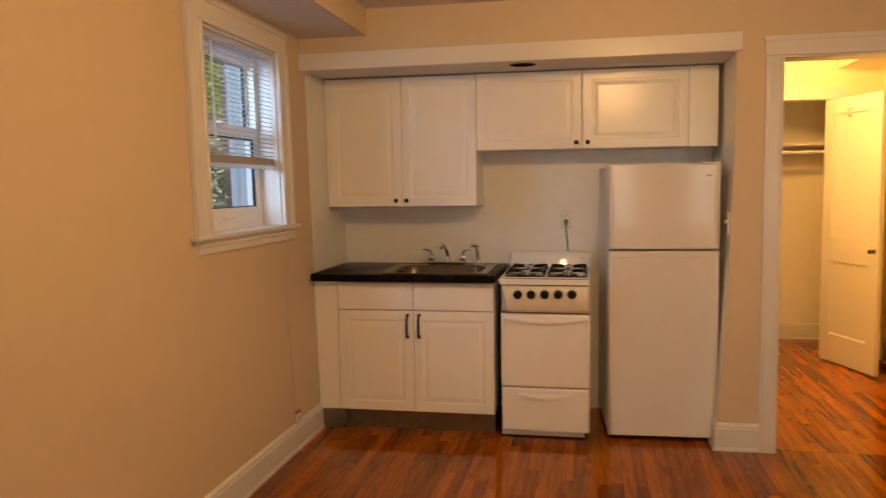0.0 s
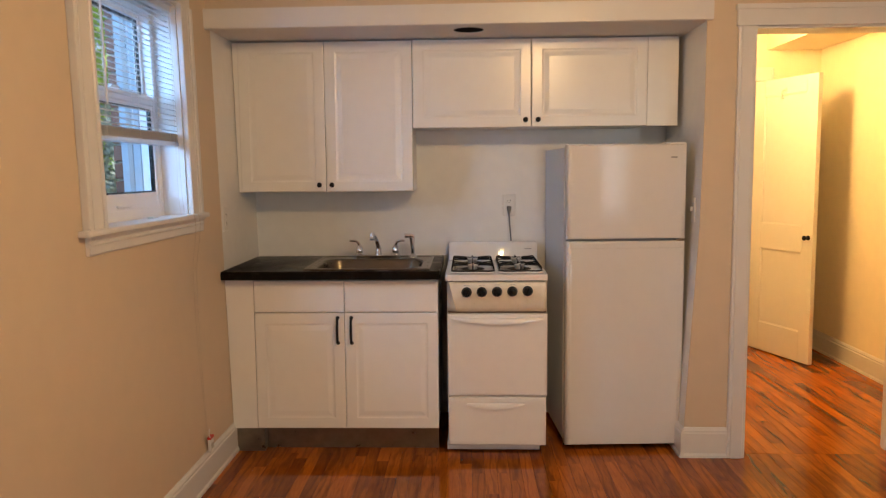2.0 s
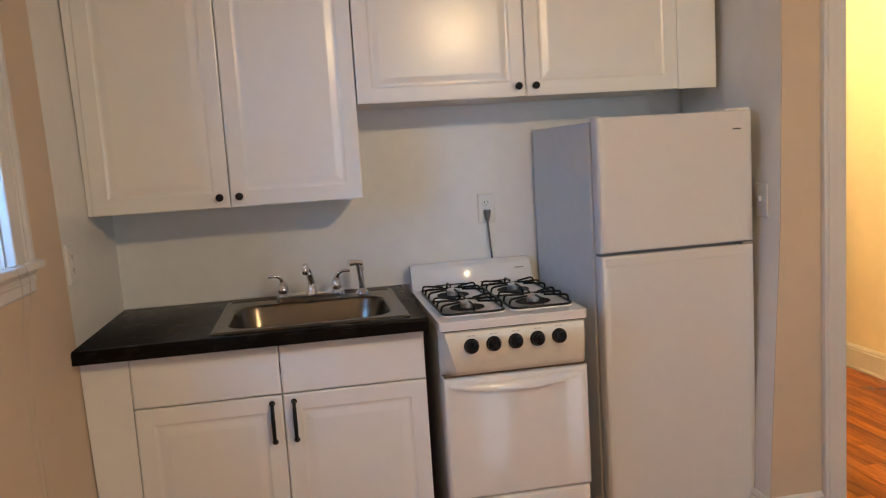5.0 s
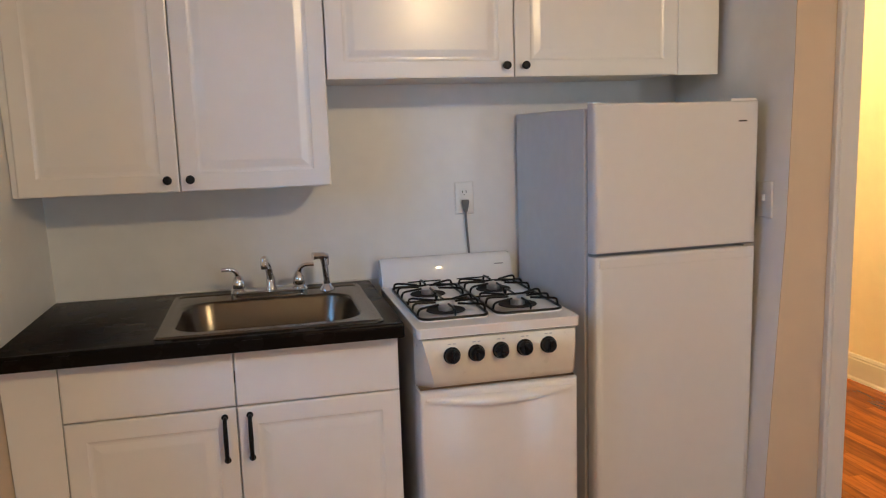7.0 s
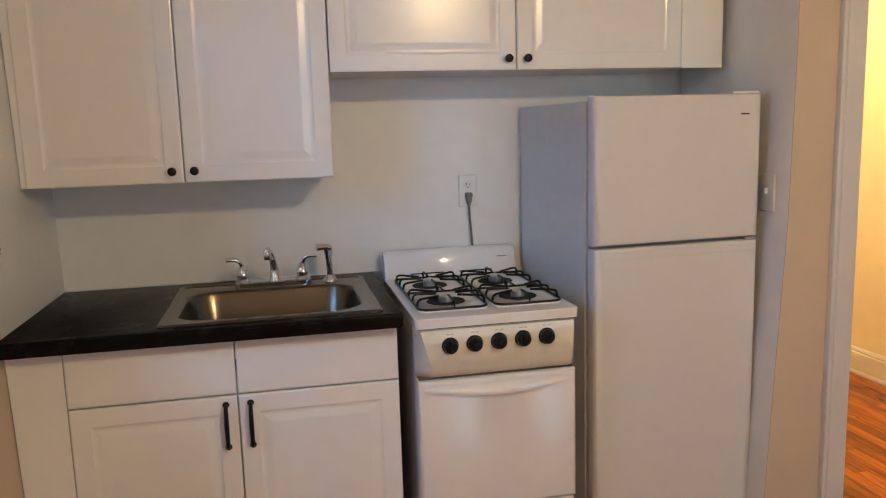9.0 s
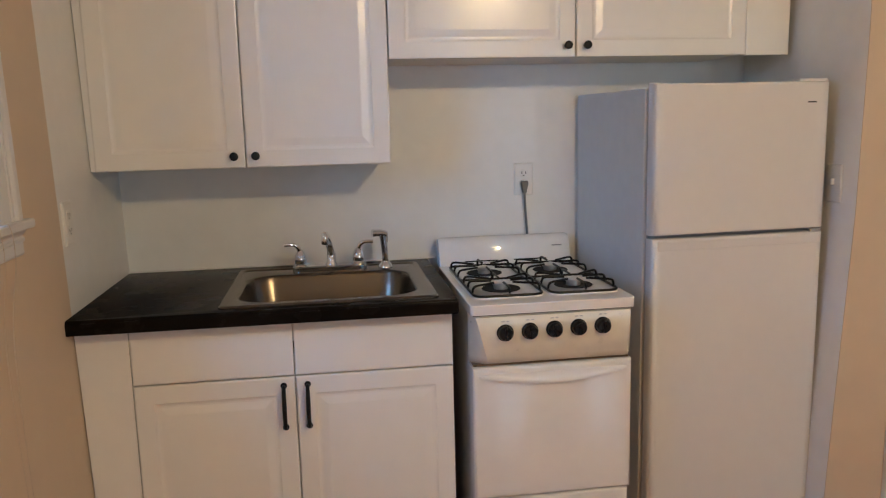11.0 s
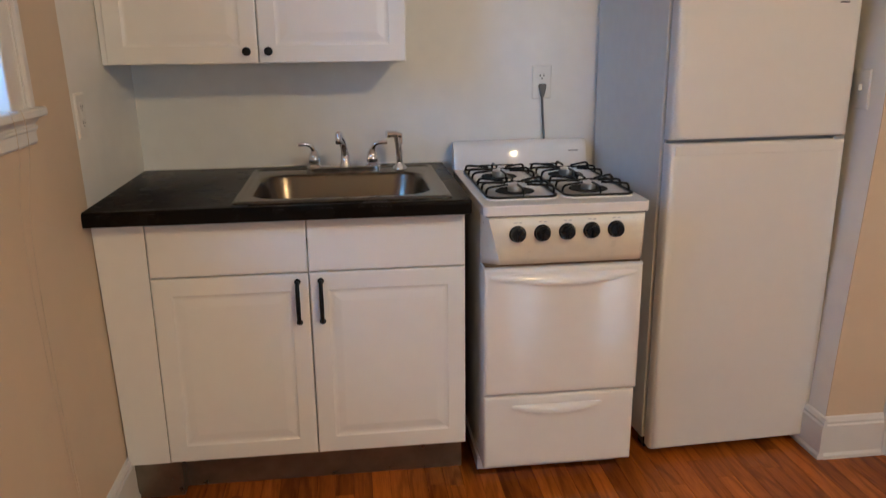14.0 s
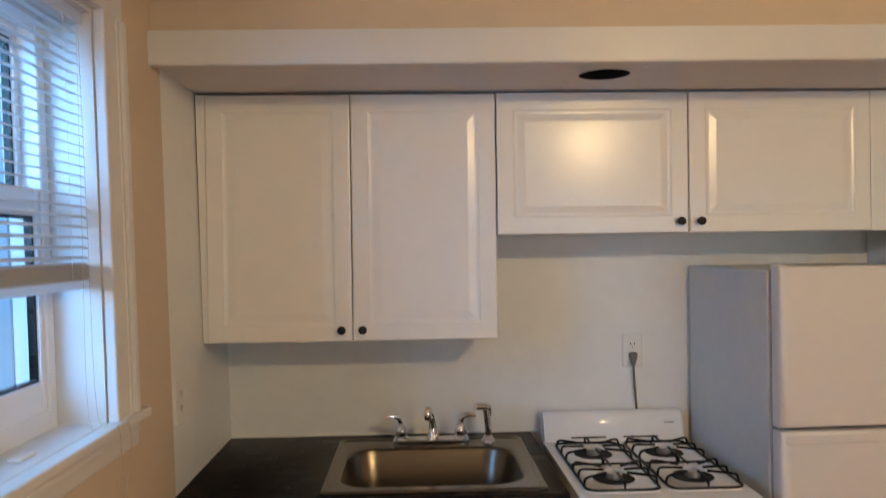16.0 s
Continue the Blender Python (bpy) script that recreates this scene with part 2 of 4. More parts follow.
half_way = SLAT.node_tree.nodes.new("ShaderNodeMixShader")
half_way.inputs[0].default_value = 0.60
SLAT.node_tree.links.new(SLAT.node_tree.nodes["Principled BSDF"].outputs[0], half_way.inputs[1])
SLAT.node_tree.links.new(see.outputs[0], half_way.inputs[2])
SLAT.node_tree.links.new(half_way.outputs[0], SLAT.node_tree.nodes["Material Output"].inputs["Surface"])
DARK = material("dark_void", (0.008, 0.007, 0.007), 0.9)
SUBFLOOR = material("dark_subfloor", (0.035, 0.016, 0.008), 0.8)
FLOOR_WOOD = wood_floor("red_brown_varnished_oak", (0.056, 0.0085, 0.0012), (0.62, 0.172, 0.018))
GLASS = glass("window_glass")
BRICK = material("red_brown_brick", (0.23, 0.105, 0.07), 0.85, vary=0.2, scale=14, bump=0.5, bump_scale=60, per_object=0.25)
MORTAR = material("pale_mortar", (0.40, 0.37, 0.33), 0.9, vary=0.1, bump=0.4)
# both leaf colours are lightened: the window's haze is painted into them
LEAF = material("hazy_ivy_leaf", (0.38, 0.47, 0.44), 0.45, vary=0.4, scale=8)
LEAF_LIGHT = material("sunlit_leaf", (0.42, 0.62, 0.14), 0.5, vary=0.35, scale=6)
BARK = material("bark", (0.10, 0.07, 0.05), 0.9, vary=0.3, bump=0.6)
SOIL = material("garden_soil", (0.10, 0.09, 0.06), 0.95, vary=0.3, bump=0.5)
LAMP_GLASS = glowing("lit_opal_glass", (1.0, 0.70, 0.28), 24.0)


# ---- mesh tools ----
def link(name, bm, mat, parent=None, label="", m=None, smooth=False):
    bmesh.ops.recalc_face_normals(bm, faces=bm.faces)
    me = bpy.data.meshes.new(name)
    bm.to_mesh(me)
    bm.free()
    me.materials.append(mat)
    if smooth:
        for f in me.polygons:
            f.use_smooth = True
        me.set_sharp_from_angle(angle=radians(38))
    ob = new(name, me)
    if m is not None:
        ob.matrix_world = m
    if parent is not None:
        ob.parent = parent
    if label:
        ob["label"] = label
    return ob


def part(name, bm, mat, parent, label="", smooth=False):
    return link(name, bm, mat, parent, label, None, smooth)


def thing(name, label, category, place=(0, 0, 0), group="", kind="", m=None):
    ob = new(name)
    ob.empty_display_size = 0.05
    ob.matrix_world = m if m is not None else Matrix.Translation(place)
    return tagged(ob, label, category, group, kind)


def box(x0, x1, y0, y1, z0, z1, bevel=0.0, seg=1, bm=None):
    b = bmesh.new()
    bmesh.ops.create_cube(b, size=1)
    for v in b.verts:
        v.co = Vector(((x0 + x1) / 2 + v.co.x * (x1 - x0), (y0 + y1) / 2 + v.co.y * (y1 - y0), (z0 + z1) / 2 + v.co.z * (z1 - z0)))
    if bevel:
        bmesh.ops.bevel(b, geom=list(b.edges), offset=bevel, segments=seg, profile=0.6, affect="EDGES")
    return b if bm is None else merge(bm, b)


def merge(bm, b):
    me = bpy.data.meshes.new("tmp")
    b.to_mesh(me)
    b.free()
    bm.from_mesh(me)
    bpy.data.meshes.remove(me)
    return bm


def cyl(p0, p1, r0, r1=None, seg=20, bevel=0.0, bm=None):
    b = bmesh.new()
    p0, p1 = Vector(p0), Vector(p1)
    bmesh.ops.create_cone(b, cap_ends=True, segments=seg, radius1=r0, radius2=r0 if r1 is None else r1, depth=(p1 - p0).length)
    if bevel:
        rims = [e for e in b.edges if any(len(f.verts) > 4 for f in e.link_faces)]
        bmesh.ops.bevel(b, geom=rims, offset=bevel, segments=2, affect="EDGES")
    turn = (p1 - p0).to_track_quat("Z", "Y").to_matrix().to_4x4()
    b.transform(Matrix.Translation((p0 + p1) / 2) @ turn)
    return b if bm is None else merge(bm, b)


def loft(loops, closed=True, cap0=True, cap1=True, bm=None):
    """Skin over a row of equal point loops."""
    b = bmesh.new()
    rows = [[b.verts.new(p) for p in lp] for lp in loops]
    n = len(rows[0])
    for a, c in zip(rows, rows[1:]):
        for i in range(n if closed else n - 1):
            j = (i + 1) % n
            b.faces.new((a[i], a[j], c[j], c[i]))
    if cap0:
        b.faces.new(rows[0][::-1])
    if cap1:
        b.faces.new(rows[-1])
    return b if bm is None else merge(bm, b)


def rounded(cx, cy, w, h, r, seg=5):
    """A rounded rectangle in the plane, counter-clockwise."""
    pts = []
    for sx, sy, a0 in ((1, 1, 0), (-1, 1, 90), (-1, -1, 180), (1, -1, 270)):
        for i in range(seg + 1):
            a = radians(a0 + 90 * i / seg)
            pts.append((cx + sx * (w / 2 - r) + r * math.cos(a), cy + sy * (h / 2 - r) + r * math.sin(a)))
    return pts


def tube(points, r, seg=8, bm=None, taper=None):
    """A round bar along a line of points."""
    pts = [Vector(p) for p in points]
    loops = []
    up = Vector((0, 0, 1))
    for i, p in enumerate(pts):
        d = (pts[min(i + 1, len(pts) - 1)] - pts[max(i - 1, 0)]).normalized()
        side = d.cross(up)
        if side.length < 0.05:
            side = d.cross(Vector((0, 1, 0)))
        side.normalize()
        over = side.cross(d).normalized()
        rad = r if taper is None else r * (taper[0] + (taper[1] - taper[0]) * i / (len(pts) - 1))
        loops.append([p + rad * (math.cos(2 * math.pi * k / seg) * side + math.sin(2 * math.pi * k / seg) * over) for k in range(seg)])
    return loft(loops, bm=bm)


def curve_pts(points, steps=6):
    """A smooth line through points (Catmull-Rom)."""
    p = [Vector(q) for q in points]
    p = [2 * p[0] - p[1]] + p + [2 * p[-1] - p[-2]]
    out = []
    for i in range(1, len(p) - 2):
        for s in range(steps):
            t = s / steps
            out.append(0.5 * ((2 * p[i]) + (p[i + 1] - p[i - 1]) * t + (2 * p[i - 1] - 5 * p[i] + 4 * p[i + 1] - p[i + 2]) * t * t
                              + (3 * p[i] - p[i - 1] - 3 * p[i + 1] + p[i + 2]) * t ** 3))
    return out + [p[-2]]


def lathe(profile, center, seg=20, axis="z", bm=None):
    """Turned shape: profile rows of (radius, height along the axis)."""
    loops = []
    for r, h in profile:
        r = max(r, 0.0004)
        lp = []
        for k in range(seg):
            a = 2 * math.pi * k / seg
            u, v = r * math.cos(a), r * math.sin(a)
            lp.append({"z": (u, v, h), "y": (u, h, -v), "x": (h, u, v)}[axis])
        loops.append([Vector(q) + Vector(center) for q in lp])
    return loft(loops, bm=bm)


def raised_panel(x0, x1, z0, z1, y, profile, thick=0.019):
    """A slab facing -y with a routed front: profile rows of (inset, depth behind the front)."""
    def ring(i, d):
        return [(x0 + i, y + d, z0 + i), (x1 - i, y + d, z0 + i), (x1 - i, y + d, z1 - i), (x0 + i, y + d, z1 - i)]
    return loft([ring(0, thick)] + [ring(i, d) for i, d in profile])


CATHEDRAL = [(0.0, 0.004), (0.0015, 0.0012), (0.005, 0.0), (0.052, 0.0), (0.055, 0.002), (0.060, 0.0036), (0.066, 0.0038), (0.086, 0.0008), (0.090, 0.0005)]
SLAB = [(0.0, 0.004), (0.0015, 0.0012), (0.005, 0.0)]


def holed_slab(outer, inner, z0, z1, front_round=0.0):
    """A horizontal slab with an oblong hole; both given as x0, x1, y0, y1."""
    def ring(q, z):
        return [(q[0], q[2], z), (q[1], q[2], z), (q[1], q[3], z), (q[0], q[3], z)]
    b = loft([ring(inner, z0), ring(outer, z0), ring(outer, z1), ring(inner, z1), ring(inner, z0)], cap0=False, cap1=False)
    bmesh.ops.remove_doubles(b, verts=b.verts, dist=1e-5)
    if front_round:
        es = [e for e in b.edges if all(abs(v.co.y - outer[2]) < 1e-5 and abs(v.co.z - z1) < 1e-5 for v in e.verts)]
        bmesh.ops.bevel(b, geom=es, offset=front_round, segments=4, profile=0.5, affect="EDGES")
    return b


def upright_ring(outer, inner, y0, y1, bevel=0.0):
    """A wall-like slab facing y with an oblong hole; both given as x0, x1, z0, z1."""
    def ring(q, y):
        return [(q[0], y, q[2]), (q[1], y, q[2]), (q[1], y, q[3]), (q[0], y, q[3])]
    b = loft([ring(inner, y0), ring(outer, y0), ring(outer, y1), ring(inner, y1), ring(inner, y0)], cap0=False, cap1=False)
    bmesh.ops.remove_doubles(b, verts=b.verts, dist=1e-5)
    return b


def extrude_profile(profile, p0, p1, out, up=(0, 0, 1)):
    """A moulding: profile of (out, up) swept from p0 to p1."""
    o, u = Vector(out), Vector(up)
    return loft([[Vector(p) + a * o + b * u for a, b in profile] for p in (p0, p1)])


BASE_PROFILE = [(0, 0), (0.020, 0), (0.020, 0.012), (0.015, 0.022), (0.015, 0.118), (0.011, 0.124), (0.012, 0.132), (0.006, 0.144), (0, 0.148)]


# ---- large structure ----
def setting(name, bm, mat, label, category, m=None, smooth=False):
    return tagged(link(name, bm, mat, None, "", m, smooth), label, category, kind="structure")


LEAN = Matrix.Translation((0.174, 0, 0)) @ Matrix.Rotation(radians(-1.30), 4, "Y")   # the old side wall leans outwards
WY0, WY1, WZ0, WZ1 = -1.215, -0.415, 1.206, 2.09                                       # its window opening
CEILING, DROP = 2.37, 2.225
ALC = 0.010                                                                           # where the alcove paint begins
WF = -0.047                                                                           # face of the wall that holds alcove and doorway

wall = bmesh.new()
for q in ((-5.5, WY0, 0, 2.5), (WY1, ALC, 0, 2.5), (WY0, WY1, 0, WZ0), (WY0, WY1, WZ1, 2.5)):
    box(-0.245, 0, q[0], q[1], q[2], q[3], bm=wall)
wall_west = setting("wall_west", wall, BEIGE, "smooth beige painted plaster wall with window opening", "wall", LEAN)
setting("alcove_wall_west", box(-0.29, 0.0, ALC, 0.80, 0, 2.2), GREY, "pale grey painted side wall of kitchen alcove", "wall", LEAN)
setting("alcove_wall_north", box(0.0, 2.55, 0.64, 0.76, 0, 2.2), GREY, "pale grey painted back wall of kitchen alcove", "wall")


def leaning(x_low, x_top, x_far, y0, y1, z1):
    return loft([[(x_low, y0, 0), (x_far, y0, 0), (x_far, y1, 0), (x_low, y1, 0)],
                 [(x_top, y0, z1), (x_far, y0, z1), (x_far, y1, z1), (x_top, y1, z1)]])


def bowed(x_far, y0, y1, z1):
    """The old side wall, which leans out low down and stands nearly plumb above."""
    levels = [(0.0, 2.371), (0.5, 2.395), (1.1, 2.428), (1.6, 2.438), (z1, 2.440)]
    return loft([[(x, y0, z), (x_far, y0, z), (x_far, y1, z), (x, y1, z)] for z, x in levels])


setting("alcove_wall_east", bowed(2.52, WF + 0.003, 0.64, 2.2), GREY, "pale grey painted leaning side wall of alcove", "wall")
pier = bowed(2.655, WF, WF + 0.003, 2.076)
box(2.52, 2.655, WF + 0.003, 0.10, 0, 2.076, bm=pier)
setting("wall_pier", pier, BEIGE, "narrow beige painted wall beside the doorway", "wall")
upper = box(-0.3, 2.655, WF, 0.0, 2.076, 2.5)
box(2.655, 3.414, WF, 0.10, 2.035, 2.5, bm=upper)
box(2.52, 2.655, 0.0, 0.10, 2.076, 2.5, bm=upper)
box(3.414, 4.42, WF, 0.10, 0, 2.5, bm=upper)
setting("wall_north", upper, BEIGE, "beige painted wall above alcove and doorway", "wall")
setting("wall_east", box(4.30, 4.42, -5.5, WF, 0, 2.5), BEIGE, "beige painted plaster wall of living room", "wall")
south = bmesh.new()
for q in ((-0.3, REAR[0][0], 0, 2.5), (REAR[0][1], REAR[1][0], 0, 2.5), (REAR[1][1], 4.42, 0, 2.5)):
    box(q[0], q[1], -5.5, -5.3, q[2], q[3], bm=south)
for wa, wc in REAR:
    box(wa, wc, -5.5, -5.3, 0, 0.86, bm=south)
    box(wa, wc, -5.5, -5.3, 1.92, 2.5, bm=south)
setting("wall_south", south, BEIGE, "beige painted rear wall with two window openings", "wall")
setting("ceiling", box(0.0, 4.42, -5.5, WF, CEILING, 2.5), CEIL, "flat white painted plaster ceiling", "ceiling")
drop = box(0.0, 0.50, -5.3, WF, DROP, CEILING)
setting("ceiling_drop", drop, CEIL, "lowered white ceiling strip along the window wall", "ceiling")
setting("ceiling_drop_face", box(0.50, 0.512, -5.3, WF, DROP - 0.002, CEILING), BEIGE, "beige painted edge of lowered ceiling", "ceiling")

# alcove lintel board and soffit with its open lamp hole
board = loft([[(0.112, WF - 0.030, 2.047), (2.462, WF - 0.030, 2.058), (2.462, WF, 2.058), (0.112, WF, 2.047)],
              [(0.112, WF - 0.030, 2.137), (2.462, WF - 0.030, 2.150), (2.462, WF, 2.150), (0.112, WF, 2.137)]])
bmesh.ops.bevel(board, geom=list(board.edges), offset=0.003, segments=2, affect="EDGES")
setting("lintel_trim", board, TRIM, "white painted board across top of alcove", "trim")
HX, HY, HR = 1.352, 0.105, 0.073
soffit = bmesh.new()
for q in ((0.09, HX - 0.1, WF, 0.64), (HX + 0.1, 2.4395, WF, 0.64), (HX - 0.1, HX + 0.1, HY + 0.1, 0.64), (HX - 0.1, HX + 0.1, WF, HY - 0.1)):
    box(q[0], q[1], q[2], q[3], 2.056, 2.075, bm=soffit)
circle, square = [], []
for k in range(32):
    a = 2 * math.pi * (k + 0.5) / 32
    c, s = math.cos(a), math.sin(a)
    f = 0.1 / max(abs(c), abs(s))
    circle.append((HX + HR * c, HY + HR * s))
    square.append((HX + f * c, HY + f * s))
loft([[(x, y, 2.075) for x, y in square], [(x, y, 2.056) for x, y in square], [(x, y, 2.056) for x, y in circle],
      [(x, y, 2.0575) for x, y in circle]], cap0=False, cap1=False, bm=soffit)
setting("alcove_soffit", soffit, CEIL, "white painted soffit board with round open hole", "ceiling")
can = loft([[(HX + r * (x - HX) / HR, HY + r * (y - HY) / HR, z) for x, y in circle] for r, z in ((HR, 2.0575), (HR, 2.19))], cap0=False)
tagged(link("recessed_light_can", can, DARK), "empty black recessed light can without bulb", "light fixture")

# doorway lining and casing
lining = box(2.655, 2.668, WF, 0.112, 0, 2.035)
box(3.397, 3.414, WF, 0.112, 0, 2.035, bm=lining)
box(2.668, 3.397, WF, 0.112, 2.018, 2.035, bm=lining)
box(2.668, 2.680, 0.045, 0.085, 0, 2.018, bm=lining)
box(3.385, 3.397, 0.045, 0.085, 0, 2.018, bm=lining)
doorway = setting("door_frame", lining, TRIM, "white painted door lining with stop strips", "door frame")
part("strike_plate", box(2.6682, 2.6705, 0.005, 0.030, 0.90, 0.97, 0.001), CHROME, doorway, "small metal strike plate")
for nm, q in (("casing_left", (2.578, 2.660, 0.0, 2.028)), ("casing_right", (3.405, 3.490, 0.0, 2.028)), ("casing_head", (2.571, 3.500, 2.028, 2.118))):
    b = box(q[0], q[1], WF - 0.022, WF, q[2], q[3], 0.004, 2)
    if nm != "casing_head":
        box(q[0] + 0.012, q[1] - 0.012, WF - 0.027, WF - 0.020, q[2], q[3], 0.003, 1, bm=b)
    else:
        box(q[0] - 0.006, q[1] + 0.006, WF - 0.030, WF, q[3] - 0.018, q[3] + 0.006, 0.004, 2, bm=b)
    part(nm, b, TRIM, doorway)


def baseboard(p0, p1, out, label, m=None):
    return setting("baseboard", extrude_profile(BASE_PROFILE, p0, p1, out), TRIM, label, "baseboard", m)


baseboard((0.0, -5.3, 0), (0.0, 0.045, 0), (1, 0, 0), "tall white moulded baseboard along beige wall", LEAN)
baseboard((2.374, WF, 0), (2.581, WF, 0), (0, -1, 0), "white moulded baseboard on narrow wall")
baseboard((2.374, 0.62, 0), (2.374, WF - 0.018, 0), (-1, 0, 0), "white moulded baseboard inside alcove")
baseboard((3.49, WF, 0), (4.30, WF, 0), (0, -1, 0), "white moulded baseboard behind open door")
baseboard((4.30, -5.3, 0), (4.30, WF - 0.02, 0), (-1, 0, 0), "white moulded baseboard of living room")

# hall beyond the doorway, with its closet
HX1, HYB, CYB = 4.005, 2.30, 3.06
setting("hall_wall_east", box(HX1, 4.20, 0.10, 3.2, 0, 2.6), HALL_PAINT, "cream painted hall wall lit by warm lamp", "wall")
setting("hall_wall_west", box(2.40, 2.52, 0.76, HYB, 0, 2.6), HALL_PAINT, "cream painted hall wall", "wall")
setting("hall_wall_south", box(2.52, 2.655, 0.10, 0.112, 0, 2.6), HALL_PAINT, "cream painted wall beside doorway", "wall")
hw = box(2.40, 2.88, HYB, HYB + 0.10, 0, 2.6)
box(3.55, HX1, HYB, HYB + 0.10, 0, 2.6, bm=hw)
box(2.88, 3.55, HYB, HYB + 0.10, 2.035, 2.6, bm=hw)
setting("hall_wall_north", hw, HALL_PAINT, "cream painted wall with closet opening", "wall")
setting("closet_wall_north", box(2.40, HX1, CYB, CYB + 0.1, 0, 2.6), CLOSET_PAINT, "off-white painted closet back wall", "wall")
setting("closet_wall_west", box(2.40, 2.55, HYB + 0.1, CYB, 0, 2.6), CLOSET_PAINT, "off-white painted closet side wall", "wall")
setting("hall_ceiling", box(2.40, HX1, 0.112, CYB, 2.46, 2.6), CEIL, "white painted hall ceiling", "ceiling")
setting("hall_ceiling_box", box(3.60, HX1, 0.112, HYB, 2.265, 2.46), HALL_PAINT, "cream boxed-in duct under hall ceiling", "ceiling")
baseboard((HX1, 0.112, 0), (HX1, HYB, 0), (-1, 0, 0), "tall white moulded baseboard in hall")
baseboard((2.55, CYB, 0), (HX1, CYB, 0), (0, -1, 0), "white moulded baseboard inside closet")
baseboard((3.64, HYB, 0), (HX1, HYB, 0), (0, -1, 0), "white moulded baseboard beside closet")
closet_frame = setting("closet_door_frame", box(2.88, 2.895, HYB - 0.004, HYB + 0.10, 0, 2.035), TRIM, "white painted closet door frame", "door frame")
for nm, q in (("casing_left", (2.80, 2.885, 0, 2.035)), ("casing_right", (3.548, 3.640, 0, 2.035)), ("casing_head", (2.79, 3.65, 2.035, 2.135))):
    b = box(q[0], q[1], HYB - 0.022, HYB, q[2], q[3], 0.004, 2)
    box(q[0] + 0.012, q[1] - 0.012, HYB - 0.027, HYB - 0.02, q[2] + 0.0, q[3] - 0.012 * (nm == "casing_head"), 0.003, 1, bm=b)
    part(nm, b, TRIM, closet_frame)
shelf = thing("closet_shelf", "white painted closet shelf on wall cleats", "shelf", (3.3, 2.9, 1.70))
for nm, q in (("board", (2.55, HX1, 2.70, CYB, 1.700, 1.720)), ("cleat", (2.55, HX1, CYB - 0.02, CYB, 1.625, 1.700))):
    o = part(nm, box(*q, 0.002), TRIM, shelf)
    o.matrix_parent_inverse = shelf.matrix_world.inverted()
rod = cyl((2.55, 2.73, 1.645), (HX1, 2.73, 1.645), 0.016, seg=16)
tagged(link("closet_rod", rod, TRIM, smooth=True), "white painted round hanging rod below shelf", "closet rod")


# ---- side window ----
win = thing("window_1", "white vinyl double-hung window in deep white reveal", "window", kind="structure", m=LEAN)


def hung(name, bm, mat, label="", smooth=False, parent=None):
    return part(name, bm, mat, parent or win, label, smooth)


reveal = box(-0.16, 0.0, WY1 - 0.012, WY1, WZ0, WZ1)
box(-0.16, 0.0, WY0, WY0 + 0.012, WZ0, WZ1, bm=reveal)
box(-0.16, 0.0, WY0 + 0.012, WY1 - 0.012, WZ1 - 0.012, WZ1, bm=reveal)
hung("reveal", reveal, TRIM)
# casing with a rounded inner bead
CW = 0.118
for nm, q in (("casing_left", (WY0 - CW, WY0 + 0.004, WZ0, WZ1 + 0.0)), ("casing_right", (WY1 - 0.004, WY1 + CW, WZ0, WZ1 + 0.0)),
              ("casing_head", (WY0 - CW, WY1 + CW, WZ1, WZ1 + 0.105))):
    b = box(0.0, 0.018, *q, 0.003, 2)
    if nm == "casing_head":
        box(0.0, 0.026, q[0] - 0.004, q[1] + 0.004, q[3] - 0.020, q[3] + 0.003, 0.004, 2, bm=b)
        box(0.0, 0.024, q[0] + CW - 0.018, q[1] - CW + 0.018, q[2] - 0.003, q[2] + 0.016, 0.005, 2, bm=b)
    else:
        inner, outer = (q[1], q[0]) if nm == "casing_left" else (q[0], q[1])
        s = 1 if nm == "casing_left" else -1
        lo, hi = sorted((inner + s * 0.003, inner - s * 0.018))
        box(0.0, 0.025, lo, hi, q[2], q[3], 0.006, 3, bm=b)
        lo, hi = sorted((outer - s * 0.003, outer + s * 0.022))
        box(0.0, 0.027, lo, hi, q[2], q[3], 0.005, 2, bm=b)
        lo, hi = sorted((outer + s * 0.034, outer + s * 0.042))
        box(0.0, 0.022, lo, hi, q[2], q[3], 0.003, 2, bm=b)
    hung(nm, b, TRIM)
stool = box(-0.16, 0.0, WY0 + 0.002, WY1 - 0.002, WZ0 - 0.022, WZ0 + 0.004, 0.002)
box(0.0, 0.038, WY0 - CW - 0.036, WY1 + CW + 0.040, WZ0 - 0.018, WZ0 + 0.004, 0.007, 3, bm=stool)
hung("window_sill", stool, TRIM)
apron = extrude_profile([(0, 0), (0.008, 0), (0.012, 0.005), (0.012, 0.030), (0.017, 0.034), (0.017, 0.040), (0.013, 0.043), (0.013, 0.047),
                         (0.020, 0.053), (0.024, 0.061), (0, 0.061)], (0, WY0 - CW + 0.010, WZ0 - 0.079), (0, WY1 + CW + 0.020, WZ0 - 0.079), (1, 0, 0))
hung("apron", apron, TRIM)
GY0, GY1 = WY0 + 0.065, WY1 - 0.063
frame_bm = bmesh.new()
